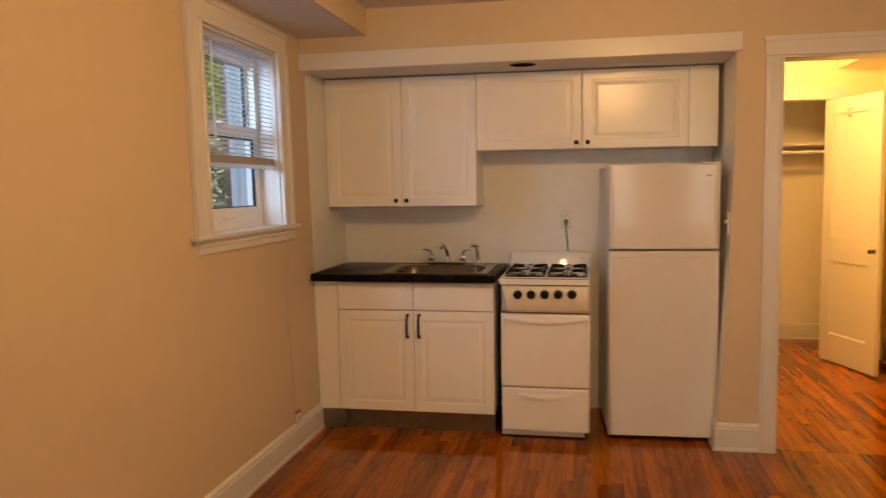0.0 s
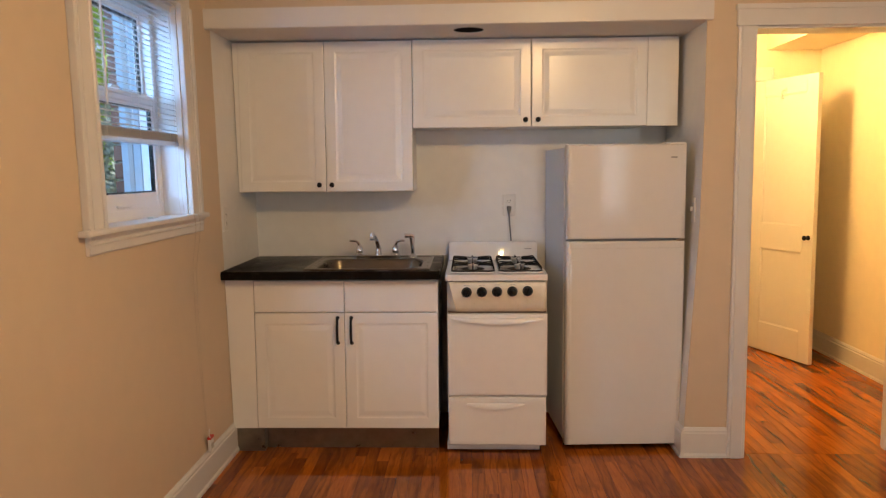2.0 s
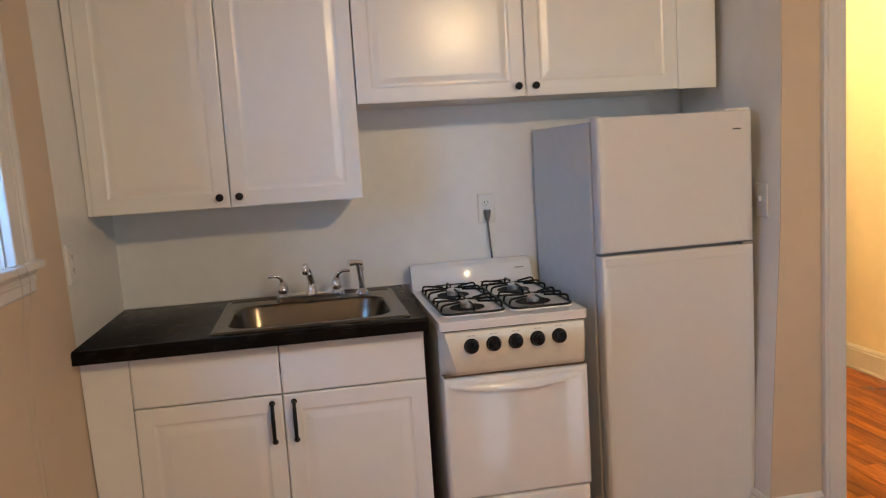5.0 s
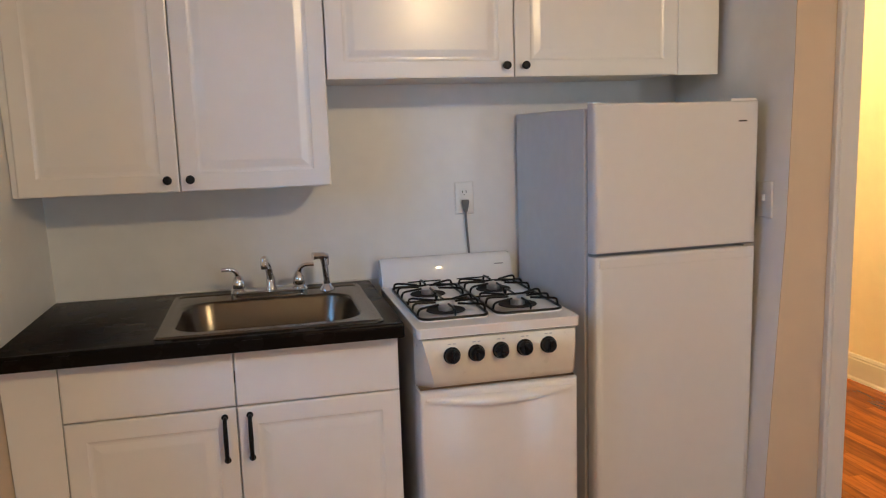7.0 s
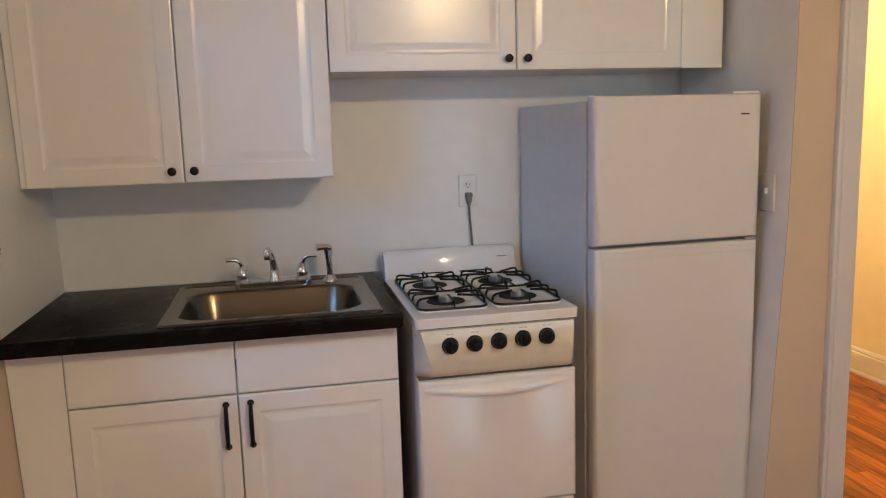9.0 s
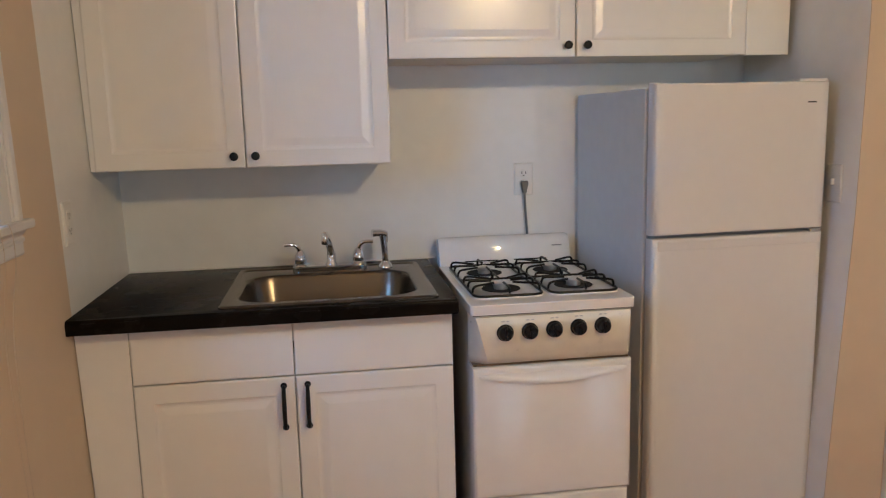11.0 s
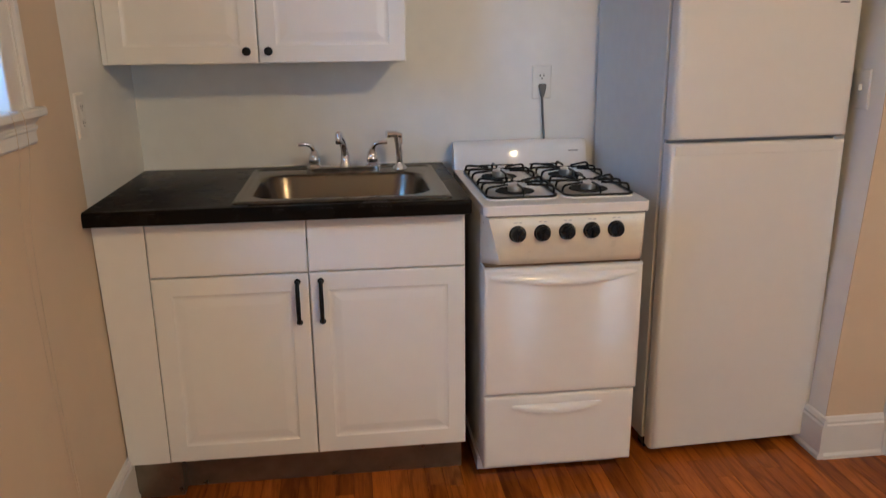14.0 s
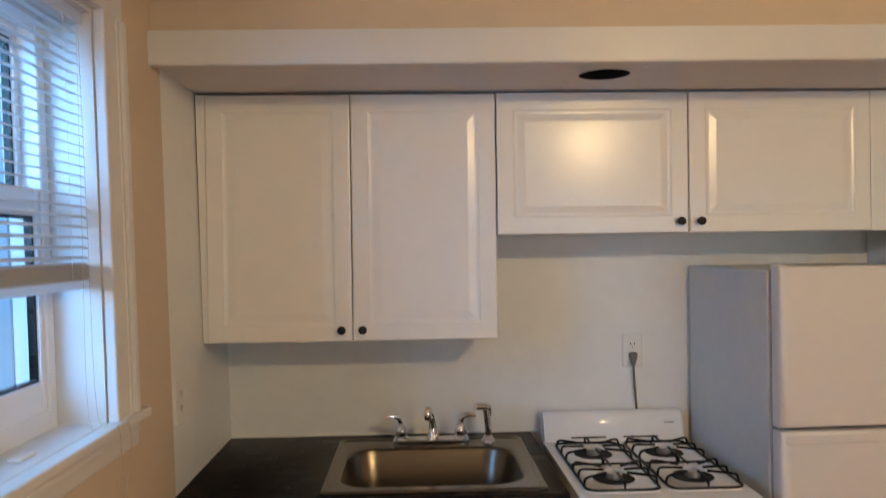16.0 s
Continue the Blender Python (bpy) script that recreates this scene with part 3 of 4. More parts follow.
for q in ((-0.17, -0.10, WY1 - 0.045, WY1 - 0.012, WZ0, WZ1 - 0.012), (-0.17, -0.10, WY0 + 0.012, WY0 + 0.045, WZ0, WZ1 - 0.012),
          (-0.17, -0.10, WY0 + 0.045, WY1 - 0.045, WZ0, WZ0 + 0.045), (-0.17, -0.10, WY0 + 0.045, WY1 - 0.045, WZ1 - 0.042, WZ1 - 0.012)):
    box(*q, 0.003, bm=frame_bm)
hung("window_frame", frame_bm, VINYL)


def sash(x0, x1, z0, z1, top, bottom, label):
    b = bmesh.new()
    for q in ((WY0 + 0.045, GY0, z0, z1), (GY1, WY1 - 0.045, z0, z1), (GY0, GY1, z0, z0 + bottom), (GY0, GY1, z1 - top, z1)):
        box(x0, x1, q[0], q[1], q[2], q[3], 0.004, 2, bm=b)
    s = hung("sash", b, VINYL, label)
    seal = bmesh.new()
    xm = (x0 + x1) / 2
    for q in ((GY0, GY0 + 0.006, z0 + bottom, z1 - top), (GY1 - 0.006, GY1, z0 + bottom, z1 - top),
              (GY0, GY1, z0 + bottom, z0 + bottom + 0.006), (GY0, GY1, z1 - top - 0.006, z1 - top)):
        box(xm - 0.008, xm + 0.008, q[0], q[1], q[2], q[3], bm=seal)
    hung("seal", seal, PLASTIC_BLACK, "black glazing seal", parent=s)
    g = hung("pane", box(xm - 0.002, xm + 0.002, GY0, GY1, z0 + bottom, z1 - top), GLASS, "clear glass", parent=s)
    g.visible_shadow = False
    return s


lower = sash(-0.135, -0.105, WZ0 + 0.04, 1.705, 0.055, 0.065, "lower white vinyl sash")
sash(-0.168, -0.138, 1.66, WZ1 - 0.03, 0.045, 0.05, "upper white vinyl sash")
lift = box(-0.106, -0.094, -0.87, -0.75, WZ0 + 0.052, WZ0 + 0.062, 0.003)
hung("sash_lift", lift, VINYL, parent=lower)
lock = box(-0.125, -0.10, -0.84, -0.78, 1.705, 1.718, 0.004, 2)
hung("sash_lock", lock, VINYL, parent=lower)
ext = box(-0.255, -0.171, WY1 - 0.045, WY1 - 0.022, WZ0 - 0.02, WZ1 + 0.02, 0.003)
box(-0.255, -0.171, WY0 + 0.022, WY0 + 0.045, WZ0 - 0.02, WZ1 + 0.02, 0.003, bm=ext)
box(-0.33, -0.171, WY0, WY1, WZ0 - 0.05, WZ0 - 0.021, 0.003, bm=ext)
# colour carries the jamb's shade
hung("outer_frame", ext, OUTER_SHADED, "outer frame with shade put into its grey-blue colour")
hung("jamb_track", box(-0.225, -0.205, WY1 - 0.048, WY1 - 0.045, WZ0, WZ1), GASKET, "grey track in outer frame")
stk = box(-0.055, -0.03, -0.72, -0.665, WZ0 + 0.0045, WZ0 + 0.011, 0.002)
tagged(link("paper_scrap", stk, PLATE, m=LEAN), "small pale scrap lying on window sill", "scrap")

# mini blind
blind = thing("window_blind", "white mini blind lowered halfway, slats tilted open", "blind", m=LEAN)
BX = -0.030
part("head_rail", box(BX - 0.014, BX + 0.014, WY0 + 0.02, WY1 - 0.018, WZ1 - 0.042, WZ1 - 0.013, 0.003), SLAT, blind)
prof = [(-0.0125, -0.0015), (-0.006, 0.0005), (0, 0.0012), (0.006, 0.0005), (0.0125, -0.0015)]
tilt = radians(-16)
pr = [(a * math.cos(tilt) - b * math.sin(tilt), a * math.sin(tilt) + b * math.cos(tilt)) for a, b in prof]
pr = pr + [(a, b - 0.0006) for a, b in reversed(pr)]
slat0 = loft([[(a, y, b) for a, b in pr] for y in (WY0 + 0.022, WY1 - 0.02)])
first = None
z = WZ1 - 0.060
while z > 1.56:
    if first is None:
        first = part("slat", slat0, SLAT, blind, smooth=True)
        first.location = (BX, 0, z)
    else:
        o = first.copy()
        scene.collection.objects.link(o)
        o.location = (BX, 0, z)
    z -= 0.0212
for k in range(13):
    o = first.copy()
    scene.collection.objects.link(o)
    o.location = (BX, 0, 1.5195 + k * 0.0026)
part("bottom_rail", box(BX - 0.014, BX + 0.014, WY0 + 0.02, WY1 - 0.018, 1.497, 1.517, 0.003), SLAT, blind, "plain bottom rail")
for yy in (-1.08, -0.81, -0.52):
    for dx in (-0.013, 0.013):
        part("ladder_cord", cyl((BX + dx, yy, 1.51), (BX + dx, yy, WZ1 - 0.04), 0.0008, seg=6), PLATE, blind)
part("tilt_wand", cyl((BX + 0.02, -1.08, 1.62), (BX + 0.02, -1.08, WZ1 - 0.05), 0.004, seg=6), VINYL, blind)
cordpts = [(BX + 0.018, -0.465, WZ1 - 0.05), (BX + 0.02, -0.46, 1.6), (BX + 0.022, -0.45, 1.232), (0.025, -0.42, 1.2125), (0.0400, -0.41, 1.207), (0.0400, -0.405, 1.13),
           (0.012, -0.40, 0.95), (0.004, -0.392, 0.60), (0.010, -0.385, 0.23)]
part("pull_cord", tube(curve_pts(cordpts, 5), 0.0007, 6), CORD, blind, "long pale pull cord hanging over sill")
part("pull_cord", tube(curve_pts([(a + 0.001, b - 0.010 - 0.05 * math.sin(math.pi * min(1.0, i / 8)), c + 0.004) for i, (a, b, c) in enumerate(cordpts)], 5), 0.0006, 6), CORD, blind)
tassel = thing("cord_tag", "small red and white plastic tag at cord end", "tag", m=LEAN @ Matrix.Translation((0.026, -0.385, 0.180)))
part("body", box(-0.012, 0.002, -0.020, 0.020, -0.034, 0.026, 0.002, 2), PLATE, tassel)
part("printed_band", box(0.0022, 0.0028, -0.016, 0.016, -0.018, 0.006), PRINT, tassel, "grey printed lines")
part("cap", box(-0.013, 0.0035, -0.022, 0.022, 0.0255, 0.038, 0.002, 2), RED, tassel, "red cap")
part("hook", tube(curve_pts([(0, -0.02, 0.036), (0, -0.03, 0.06), (0, -0.018, 0.075)], 4), 0.0025, 6), PLATE, tassel)

# ---- rear windows ----
for k, (wa, wc) in enumerate(REAR):
    rear = thing("window_%d" % (k + 2), "white framed double-hung window in rear wall", "window", kind="structure")
    b = bmesh.new()
    for q in ((wa, wa + 0.04, 0.86, 1.92), (wc - 0.04, wc, 0.86, 1.92), (wa + 0.04, wc - 0.04, 0.86, 0.905), (wa + 0.04, wc - 0.04, 1.875, 1.92),
              (wa + 0.04, wc - 0.04, 1.37, 1.41)):
        box(q[0], q[1], -5.44, -5.38, q[2], q[3], 0.004, bm=b)
    part("window_frame", b, VINYL, rear)
    for z0, z1 in ((0.905, 1.37), (1.41, 1.875)):
        g = part("pane", box(wa + 0.04, wc - 0.04, -5.412, -5.408, z0, z1), GLASS, rear)
        g.visible_shadow = False
    part("casing", upright_ring((wa - 0.09, wc + 0.09, 0.77, 2.01), (wa, wc, 0.86, 1.92), -5.3, -5.285), TRIM, rear)


# ---- kitchen: base cabinet ----
def bar_handle(x, z0, z1, y, parent):
    """A slim black pull with flared rosette ends."""
    zm = (z0 + z1) / 2
    b = tube(curve_pts([(x, y - 0.001, z0 + 0.006), (x, y - 0.020, z0 + 0.012), (x, y - 0.027, zm)], 6), 0.0058, 10, taper=(0.75, 1.15))
    tube(curve_pts([(x, y - 0.027, zm), (x, y - 0.020, z1 - 0.012), (x, y - 0.001, z1 - 0.006)], 6), 0.0058, 10, bm=b, taper=(1.15, 0.75))
    for zz in (z0 + 0.006, z1 - 0.006):
        lathe([(0.009, y), (0.0095, y - 0.003), (0.006, y - 0.007), (0.002, y - 0.009)], (x, 0, zz), 14, "y", bm=b)
    return part("handle", b, BLACK, parent, "slim black metal pull handle", smooth=True)


def round_knob(x, z, y, parent):
    b = lathe([(0.009, y), (0.007, y - 0.003), (0.0055, y - 0.010), (0.010, y - 0.015), (0.0135, y - 0.020), (0.0125, y - 0.025), (0.006, y - 0.0275)], (x, 0, z), 18, "y")
    return part("knob", b, BLACK, parent, "round black knob", smooth=True)


X0, XM, X1 = 0.297, 0.739, 1.196
base = thing("sink_base_cabinet", "white sink base cabinet with two raised-panel doors", "cabinet", (0, 0, 0))
body = box(X0 + 0.002, X0 + 0.018, 0.021, 0.62, 0.118, 0.866)
box(X1 - 0.018, X1 - 0.002, 0.021, 0.62, 0.118, 0.866, bm=body)
box(X0 + 0.018, X1 - 0.018, 0.021, 0.62, 0.118, 0.136, bm=body)
box(X0 + 0.018, X1 - 0.018, 0.610, 0.62, 0.136, 0.866, bm=body)
box(X0 + 0.018, X1 - 0.018, 0.021, 0.035, 0.80, 0.866, bm=body)
part("body", body, CARCASS, base)
for a, c in ((X0, XM - 0.0015), (XM + 0.0015, X1)):
    part("drawer_front", raised_panel(a, c, 0.704, 0.858, 0.0, SLAB), CAB, base, "plain false drawer front")
    d = part("door", raised_panel(a, c, 0.121, 0.700, 0.0, CATHEDRAL), CAB, base)
    bar_handle(0.706 if a == X0 else 0.773, 0.546, 0.682, 0.0, d)
part("filler_panel", leaning(0.176, 0.157, X0 - 0.002, 0.001, 0.018, 0.745), CAB, base, "plain white filler panel").location = (0, 0, 0.121)
toe = thing("toe_kick", "dull metal toe kick under base cabinet", "toe kick")
part("strip", box(0.325, X1 - 0.004, 0.066, 0.074, 0.0, 0.117, 0.001), TOE, toe)
part("corner_strip", box(0.176, 0.318, 0.014, 0.020, 0.0, 0.119, 0.001), TOE, toe)
part("return_strip", box(0.318, 0.325, 0.014, 0.074, 0.0, 0.117, 0.001), TOE, toe)

# worktop
SX0, SX1, SY0, SY1 = 0.540, 1.158, -0.018, 0.555
top = holed_slab((0.140, 1.206, -0.050, 0.638), (SX0 + 0.02, SX1 - 0.02, SY0 + 0.02, SY1 - 0.02), 0.870, 0.910, 0.007)
worktop = thing("worktop", "black speckled laminate worktop with sink cutout", "countertop")
part("slab", top, LAMINATE, worktop, smooth=True)
part("front_edge", box(0.1415, 1.2045, -0.0535, -0.0495, 0.8695, 0.9015, 0.0015), LAMINATE, worktop, "black laminate front edge")
part("end_cap", box(1.206, 1.2085, -0.045, 0.60, 0.8705, 0.9080, 0.001), LAMINATE, worktop)
caulk = thing("caulk_line", "thin white caulk line where worktop meets wall", "caulk")
part("bead", tube([(0.150, 0.634, 0.9125), (1.235, 0.634, 0.9125)], 0.0032, 6), PLATE, caulk)
part("bead", tube([(0.142, -0.045, 0.9125), (0.145, 0.634, 0.9125)], 0.0032, 6), PLATE, caulk)

# sink
sink = thing("kitchen_sink", "single bowl stainless steel drop-in sink", "sink")
cx, cy = (SX0 + SX1) / 2, (SY0 + SY1) / 2
bx0, bx1, by0, by1 = 0.582, 1.108, 0.040, 0.432
bcx, bcy, bw, bh = (bx0 + bx1) / 2, (by0 + by1) / 2, bx1 - bx0, by1 - by0


def at_z(pts, z):
    return [(x, y, z) for x, y in pts]


W, H = SX1 - SX0, SY1 - SY0
loops = [at_z(rounded(cx, cy, W, H, 0.022, 10), 0.9105), at_z(rounded(cx, cy, W, H, 0.022, 10), 0.914), at_z(rounded(cx, cy, W - 0.012, H - 0.012, 0.020, 10), 0.9185),
         at_z(rounded(cx, cy, W - 0.030, H - 0.030, 0.020, 10), 0.9175), at_z(rounded(cx, cy, W - 0.036, H - 0.036, 0.019, 10), 0.9145),
         at_z(rounded(bcx, bcy, bw + 0.016, bh + 0.016, 0.098, 10), 0.9145), at_z(rounded(bcx, bcy, bw + 0.004, bh + 0.004, 0.094, 10), 0.9125),
         at_z(rounded(bcx, bcy, bw - 0.006, bh - 0.006, 0.090, 10), 0.905), at_z(rounded(bcx, bcy, bw - 0.034, bh - 0.034, 0.085, 10), 0.800),
         at_z(rounded(bcx, bcy, bw - 0.050, bh - 0.050, 0.082, 10), 0.772), at_z(rounded(bcx, bcy, bw - 0.085, bh - 0.085, 0.075, 10), 0.750),
         at_z(rounded(bcx, bcy, bw - 0.140, bh - 0.140, 0.065, 10), 0.737),
         at_z(rounded(bcx, bcy, 0.090, 0.090, 0.044, 10), 0.731)]
part("bowl", loft(loops, cap0=False, cap1=True), STEEL, sink, smooth=True)
part("drain", lathe([(0.042, 0.7315), (0.040, 0.735), (0.030, 0.7335), (0.026, 0.729)], (bcx, bcy, 0), 20), CHROME, sink, "chrome drain ring", smooth=True)

# faucet set
faucet = thing("kitchen_faucet", "chrome two-handle faucet on sink deck", "faucet", (0.850, 0.480, 0.9145))


def on(ob, *children):
    for c in children:
        c.matrix_parent_inverse = ob.matrix_world.inverted()


plate_pts = [(0.850 + x, 0.480 + y) for x, y in rounded(0, 0, 0.252, 0.056, 0.027, 6)]
pl = loft([at_z(plate_pts, 0.9146), at_z(plate_pts, 0.930), at_z([(0.850 + (x - 0.850) * 0.97, 0.480 + (y - 0.480) * 0.86) for x, y in plate_pts], 0.9345)])
on(faucet, part("deck_plate", pl, CHROME, faucet, smooth=True))
for hx, s in ((0.752, -1), (0.948, 1)):
    b = lathe([(0.026, 0.934), (0.025, 0.938), (0.0195, 0.944), (0.0205, 0.955), (0.019, 0.968), (0.013, 0.982), (0.006, 0.990)], (hx, 0.480, 0), 18)
    tube(curve_pts([(hx, 0.480, 0.978), (hx + s * 0.006, 0.477, 0.998), (hx + s * 0.022, 0.473, 1.009), (hx + s * 0.052, 0.467, 1.010)], 5), 0.0075, 10, bm=b, taper=(1.15, 0.75))
    on(faucet, part("lever_handle", b, CHROME, faucet, "curved chrome lever", smooth=True))
b = lathe([(0.022, 0.934), (0.021, 0.940), (0.0165, 0.946), (0.0165, 0.968), (0.014, 0.978)], (0.856, 0.480, 0), 18)
tube(curve_pts([(0.856, 0.480, 0.965), (0.854, 0.465, 0.988), (0.848, 0.440, 1.022), (0.841, 0.385, 1.050), (0.838, 0.352, 1.054)], 6), 0.0115, 12, bm=b, taper=(1.15, 0.9))
lathe([(0.0105, 1.024), (0.0118, 1.028), (0.0118, 1.054), (0.008, 1.061)], (0.838, 0.348, 0), 14, bm=b)
on(faucet, part("spout", b, CHROME, faucet, "low chrome spout", smooth=True))
spray = thing("side_sprayer", "chrome pull-out sprayer standing beside faucet", "sprayer", (1.042, 0.495, 0.9145))
on(spray, part("base_ring", lathe([(0.025, 0.9146), (0.024, 0.921), (0.016, 0.929), (0.014, 0.936)], (1.042, 0.495, 0), 18), CHROME, spray, smooth=True))
b = tube(curve_pts([(1.042, 0.495, 0.932), (1.041, 0.494, 0.97), (1.036, 0.492, 1.015), (1.032, 0.490, 1.034)], 5), 0.0115, 12, taper=(0.95, 1.1))
tube([(1.048, 0.490, 1.030), (1.030, 0.485, 1.036), (0.998, 0.476, 1.036)], 0.0125, 12, bm=b, taper=(0.8, 1.05))
on(spray, part("spray_head", b, CHROME, spray, smooth=True))
on(spray, part("trigger", box(1.040, 1.053, 0.487, 0.497, 1.000, 1.034, 0.003), CHROME, spray))


# ---- wall cabinets ----
def wall_cabinet(label, x0, x1, z0, z1, doors, knobs):
    c = thing("wall_cabinet", label, "cabinet")
    b = box(x0 + 0.001, x0 + 0.017, 0.339, 0.638, z0 + 0.002, z1)
    box(x1 - 0.017, x1 - 0.001, 0.339, 0.638, z0 + 0.002, z1, bm=b)
    box(x0 + 0.017, x1 - 0.017, 0.339, 0.638, z0 + 0.002, z0 + 0.018, bm=b)
    box(x0 + 0.017, x1 - 0.017, 0.339, 0.638, z1 - 0.016, z1, bm=b)
    box(x0 + 0.017, x1 - 0.017, 0.630, 0.638, z0 + 0.018, z1 - 0.016, bm=b)
    part("body", b, CARCASS, c)
    for (a, e), kx in zip(doors, knobs):
        d = part("door", raised_panel(a, e, z0, z1 - 0.003, 0.318, CATHEDRAL), CAB, c)
        round_knob(kx, z0 + 0.036, 0.318, d)
    return c


tall_cab = wall_cabinet("tall white two-door wall cabinet above worktop", 0.162, 1.060, 1.281, 2.050, ((0.162, 0.6070), (0.6100, 1.060)), (0.575, 0.640))
low_cab = wall_cabinet("low white two-door wall cabinet above fridge", 1.064, 2.258, 1.605, 2.052, ((1.064, 1.6695), (1.6725, 2.258)), (1.640, 1.704))
part("scribe_strip", leaning(0.1470, 0.1325, 0.1610, 0.326, 0.340, 0.767), CAB, tall_cab, "narrow white strip against wall").location = (0, 0, 1.282)
part("filler_panel", box(2.2592, 2.413, 0.3195, 0.337, 1.604, 2.049, 0.001), CAB, low_cab, "plain white filler panel")


# ---- stove ----
stove = thing("gas_stove", "white four-burner gas stove with cream control panel", "stove", (1.48, 0.3, 0))


def st(name, bm, mat, label="", smooth=False, parent=None):
    o = part(name, bm, mat, parent or stove, label, smooth)
    if parent is None:
        on(stove, o)
    return o


A, Z = 1.240, 1.722
st("body", box(A + 0.004, Z - 0.004, 0.012, 0.600, 0.050, 0.868, 0.003, 2), ENAMEL)
st("base", box(A - 0.004, Z - 0.030, 0.020, 0.58, 0.008, 0.052, 0.003, 2), ENAMEL, "white base skirt")
for fx in (A + 0.03, Z - 0.05):
    for fy in (0.05, 0.55):
        st("foot", cyl((fx, fy, 0.0), (fx, fy, 0.012), 0.016, seg=12), PLASTIC_BLACK)
# slanted control panel, drawn from the side
side = [(-0.048, 0.713), (-0.062, 0.727), (-0.074, 0.800), (-0.074, 0.852), (-0.070, 0.863), (0.012, 0.864), (0.012, 0.713)]
flat = [(y * 0.80, z) for y, z in side]
cut = [(y * 0.35, z) for y, z in side]
pan = loft([[(A + 0.002, y, z) for y, z in cut], [(A + 0.010 + 0.26 * (0.864 - z), y - 0.004 * (y < 0), z) for y, z in side],
            [(Z - 0.014 - 0.05 * (0.864 - z), y - 0.004 * (y < 0), z) for y, z in side],
            [(Z - 0.006, y, z) for y, z in flat]])
bmesh.ops.bevel(pan, geom=[e for e in pan.edges if e.calc_length() > 0.3], offset=0.004, segments=2, affect="EDGES")
st("lower_edge", box(A + 0.006, Z - 0.008, -0.0525, 0.010, 0.7088, 0.7132, 0.001), GRIME, "brown grease-stained lower edge")
panel = st("control_panel", pan, CREAM_ENAMEL, "aged cream control panel", smooth=True)
for k in range(5):
    kx, kz = (1.335, 1.407, 1.479, 1.551, 1.623)[k], (0.812, 0.813, 0.8145, 0.8155, 0.817)[k]
    knob = st("burner_knob", lathe([(0.0245, -0.077), (0.0245, -0.082), (0.0215, -0.085), (0.0205, -0.096), (0.018, -0.100), (0.004, -0.101)], (kx, 0, kz), 24, "y"),
              PLASTIC_BLACK, "round black burner knob", smooth=True)
    st("grip", box(kx - 0.0045, kx + 0.0045, -0.1055, -0.096, kz - 0.0175, kz + 0.0175, 0.002, 2), PLASTIC_BLACK, parent=knob)
    for dx, w in ((-0.011, 0.010), (0.004, 0.008)):
        st("dial_mark", box(kx + dx, kx + dx + w, -0.0790, -0.0775, kz + 0.031, kz + 0.034), PRINT, "faint grey printed mark")
# oven door and drawer with moulded lips


def lip(x0, x1, z, y, sag, depth):
    """A moulded hand grip that swells out of the front, sagging in the middle."""
    loops = []
    n = 22
    for i in range(n + 1):
        u = i / n
        f = math.sin(math.pi * u) ** 0.6 if 0 < u < 1 else 0.0
        zc = z - sag * math.sin(math.pi * u)
        d = 0.002 + depth * f
        h = 0.004 + 0.012 * f
        loops.append([(x0 + (x1 - x0) * u, y + 0.004, zc + h * 1.3), (x0 + (x1 - x0) * u, y - d * 0.6, zc + h * 0.7), (x0 + (x1 - x0) * u, y - d, zc - h * 0.2),
                      (x0 + (x1 - x0) * u, y - d * 0.92, zc - h * 0.85), (x0 + (x1 - x0) * u, y + 0.004, zc - h * 0.80)])
    return loft(loops)


ROLL = [(0.0, 0.012), (0.002, 0.005), (0.006, 0.0012), (0.012, 0.0), (0.026, 0.0)]
door = st("oven_door", raised_panel(A + 0.002, Z - 0.002, 0.304, 0.706, -0.066, ROLL, 0.075), ENAMEL, "plain glossy white oven door", smooth=True)
door.matrix_parent_inverse = stove.matrix_world.inverted()
st("door_lip", lip(A + 0.020, Z - 0.020, 0.682, -0.066, 0.014, 0.014), ENAMEL, "moulded curved door grip", smooth=True)
drawer = st("broiler_drawer", raised_panel(A + 0.004, Z - 0.006, 0.056, 0.299, -0.060, ROLL, 0.07), ENAMEL, "white bottom drawer", smooth=True)
st("drawer_lip", lip(A + 0.09, Z - 0.11, 0.262, -0.060, 0.012, 0.011), ENAMEL, "moulded drawer grip", smooth=True)
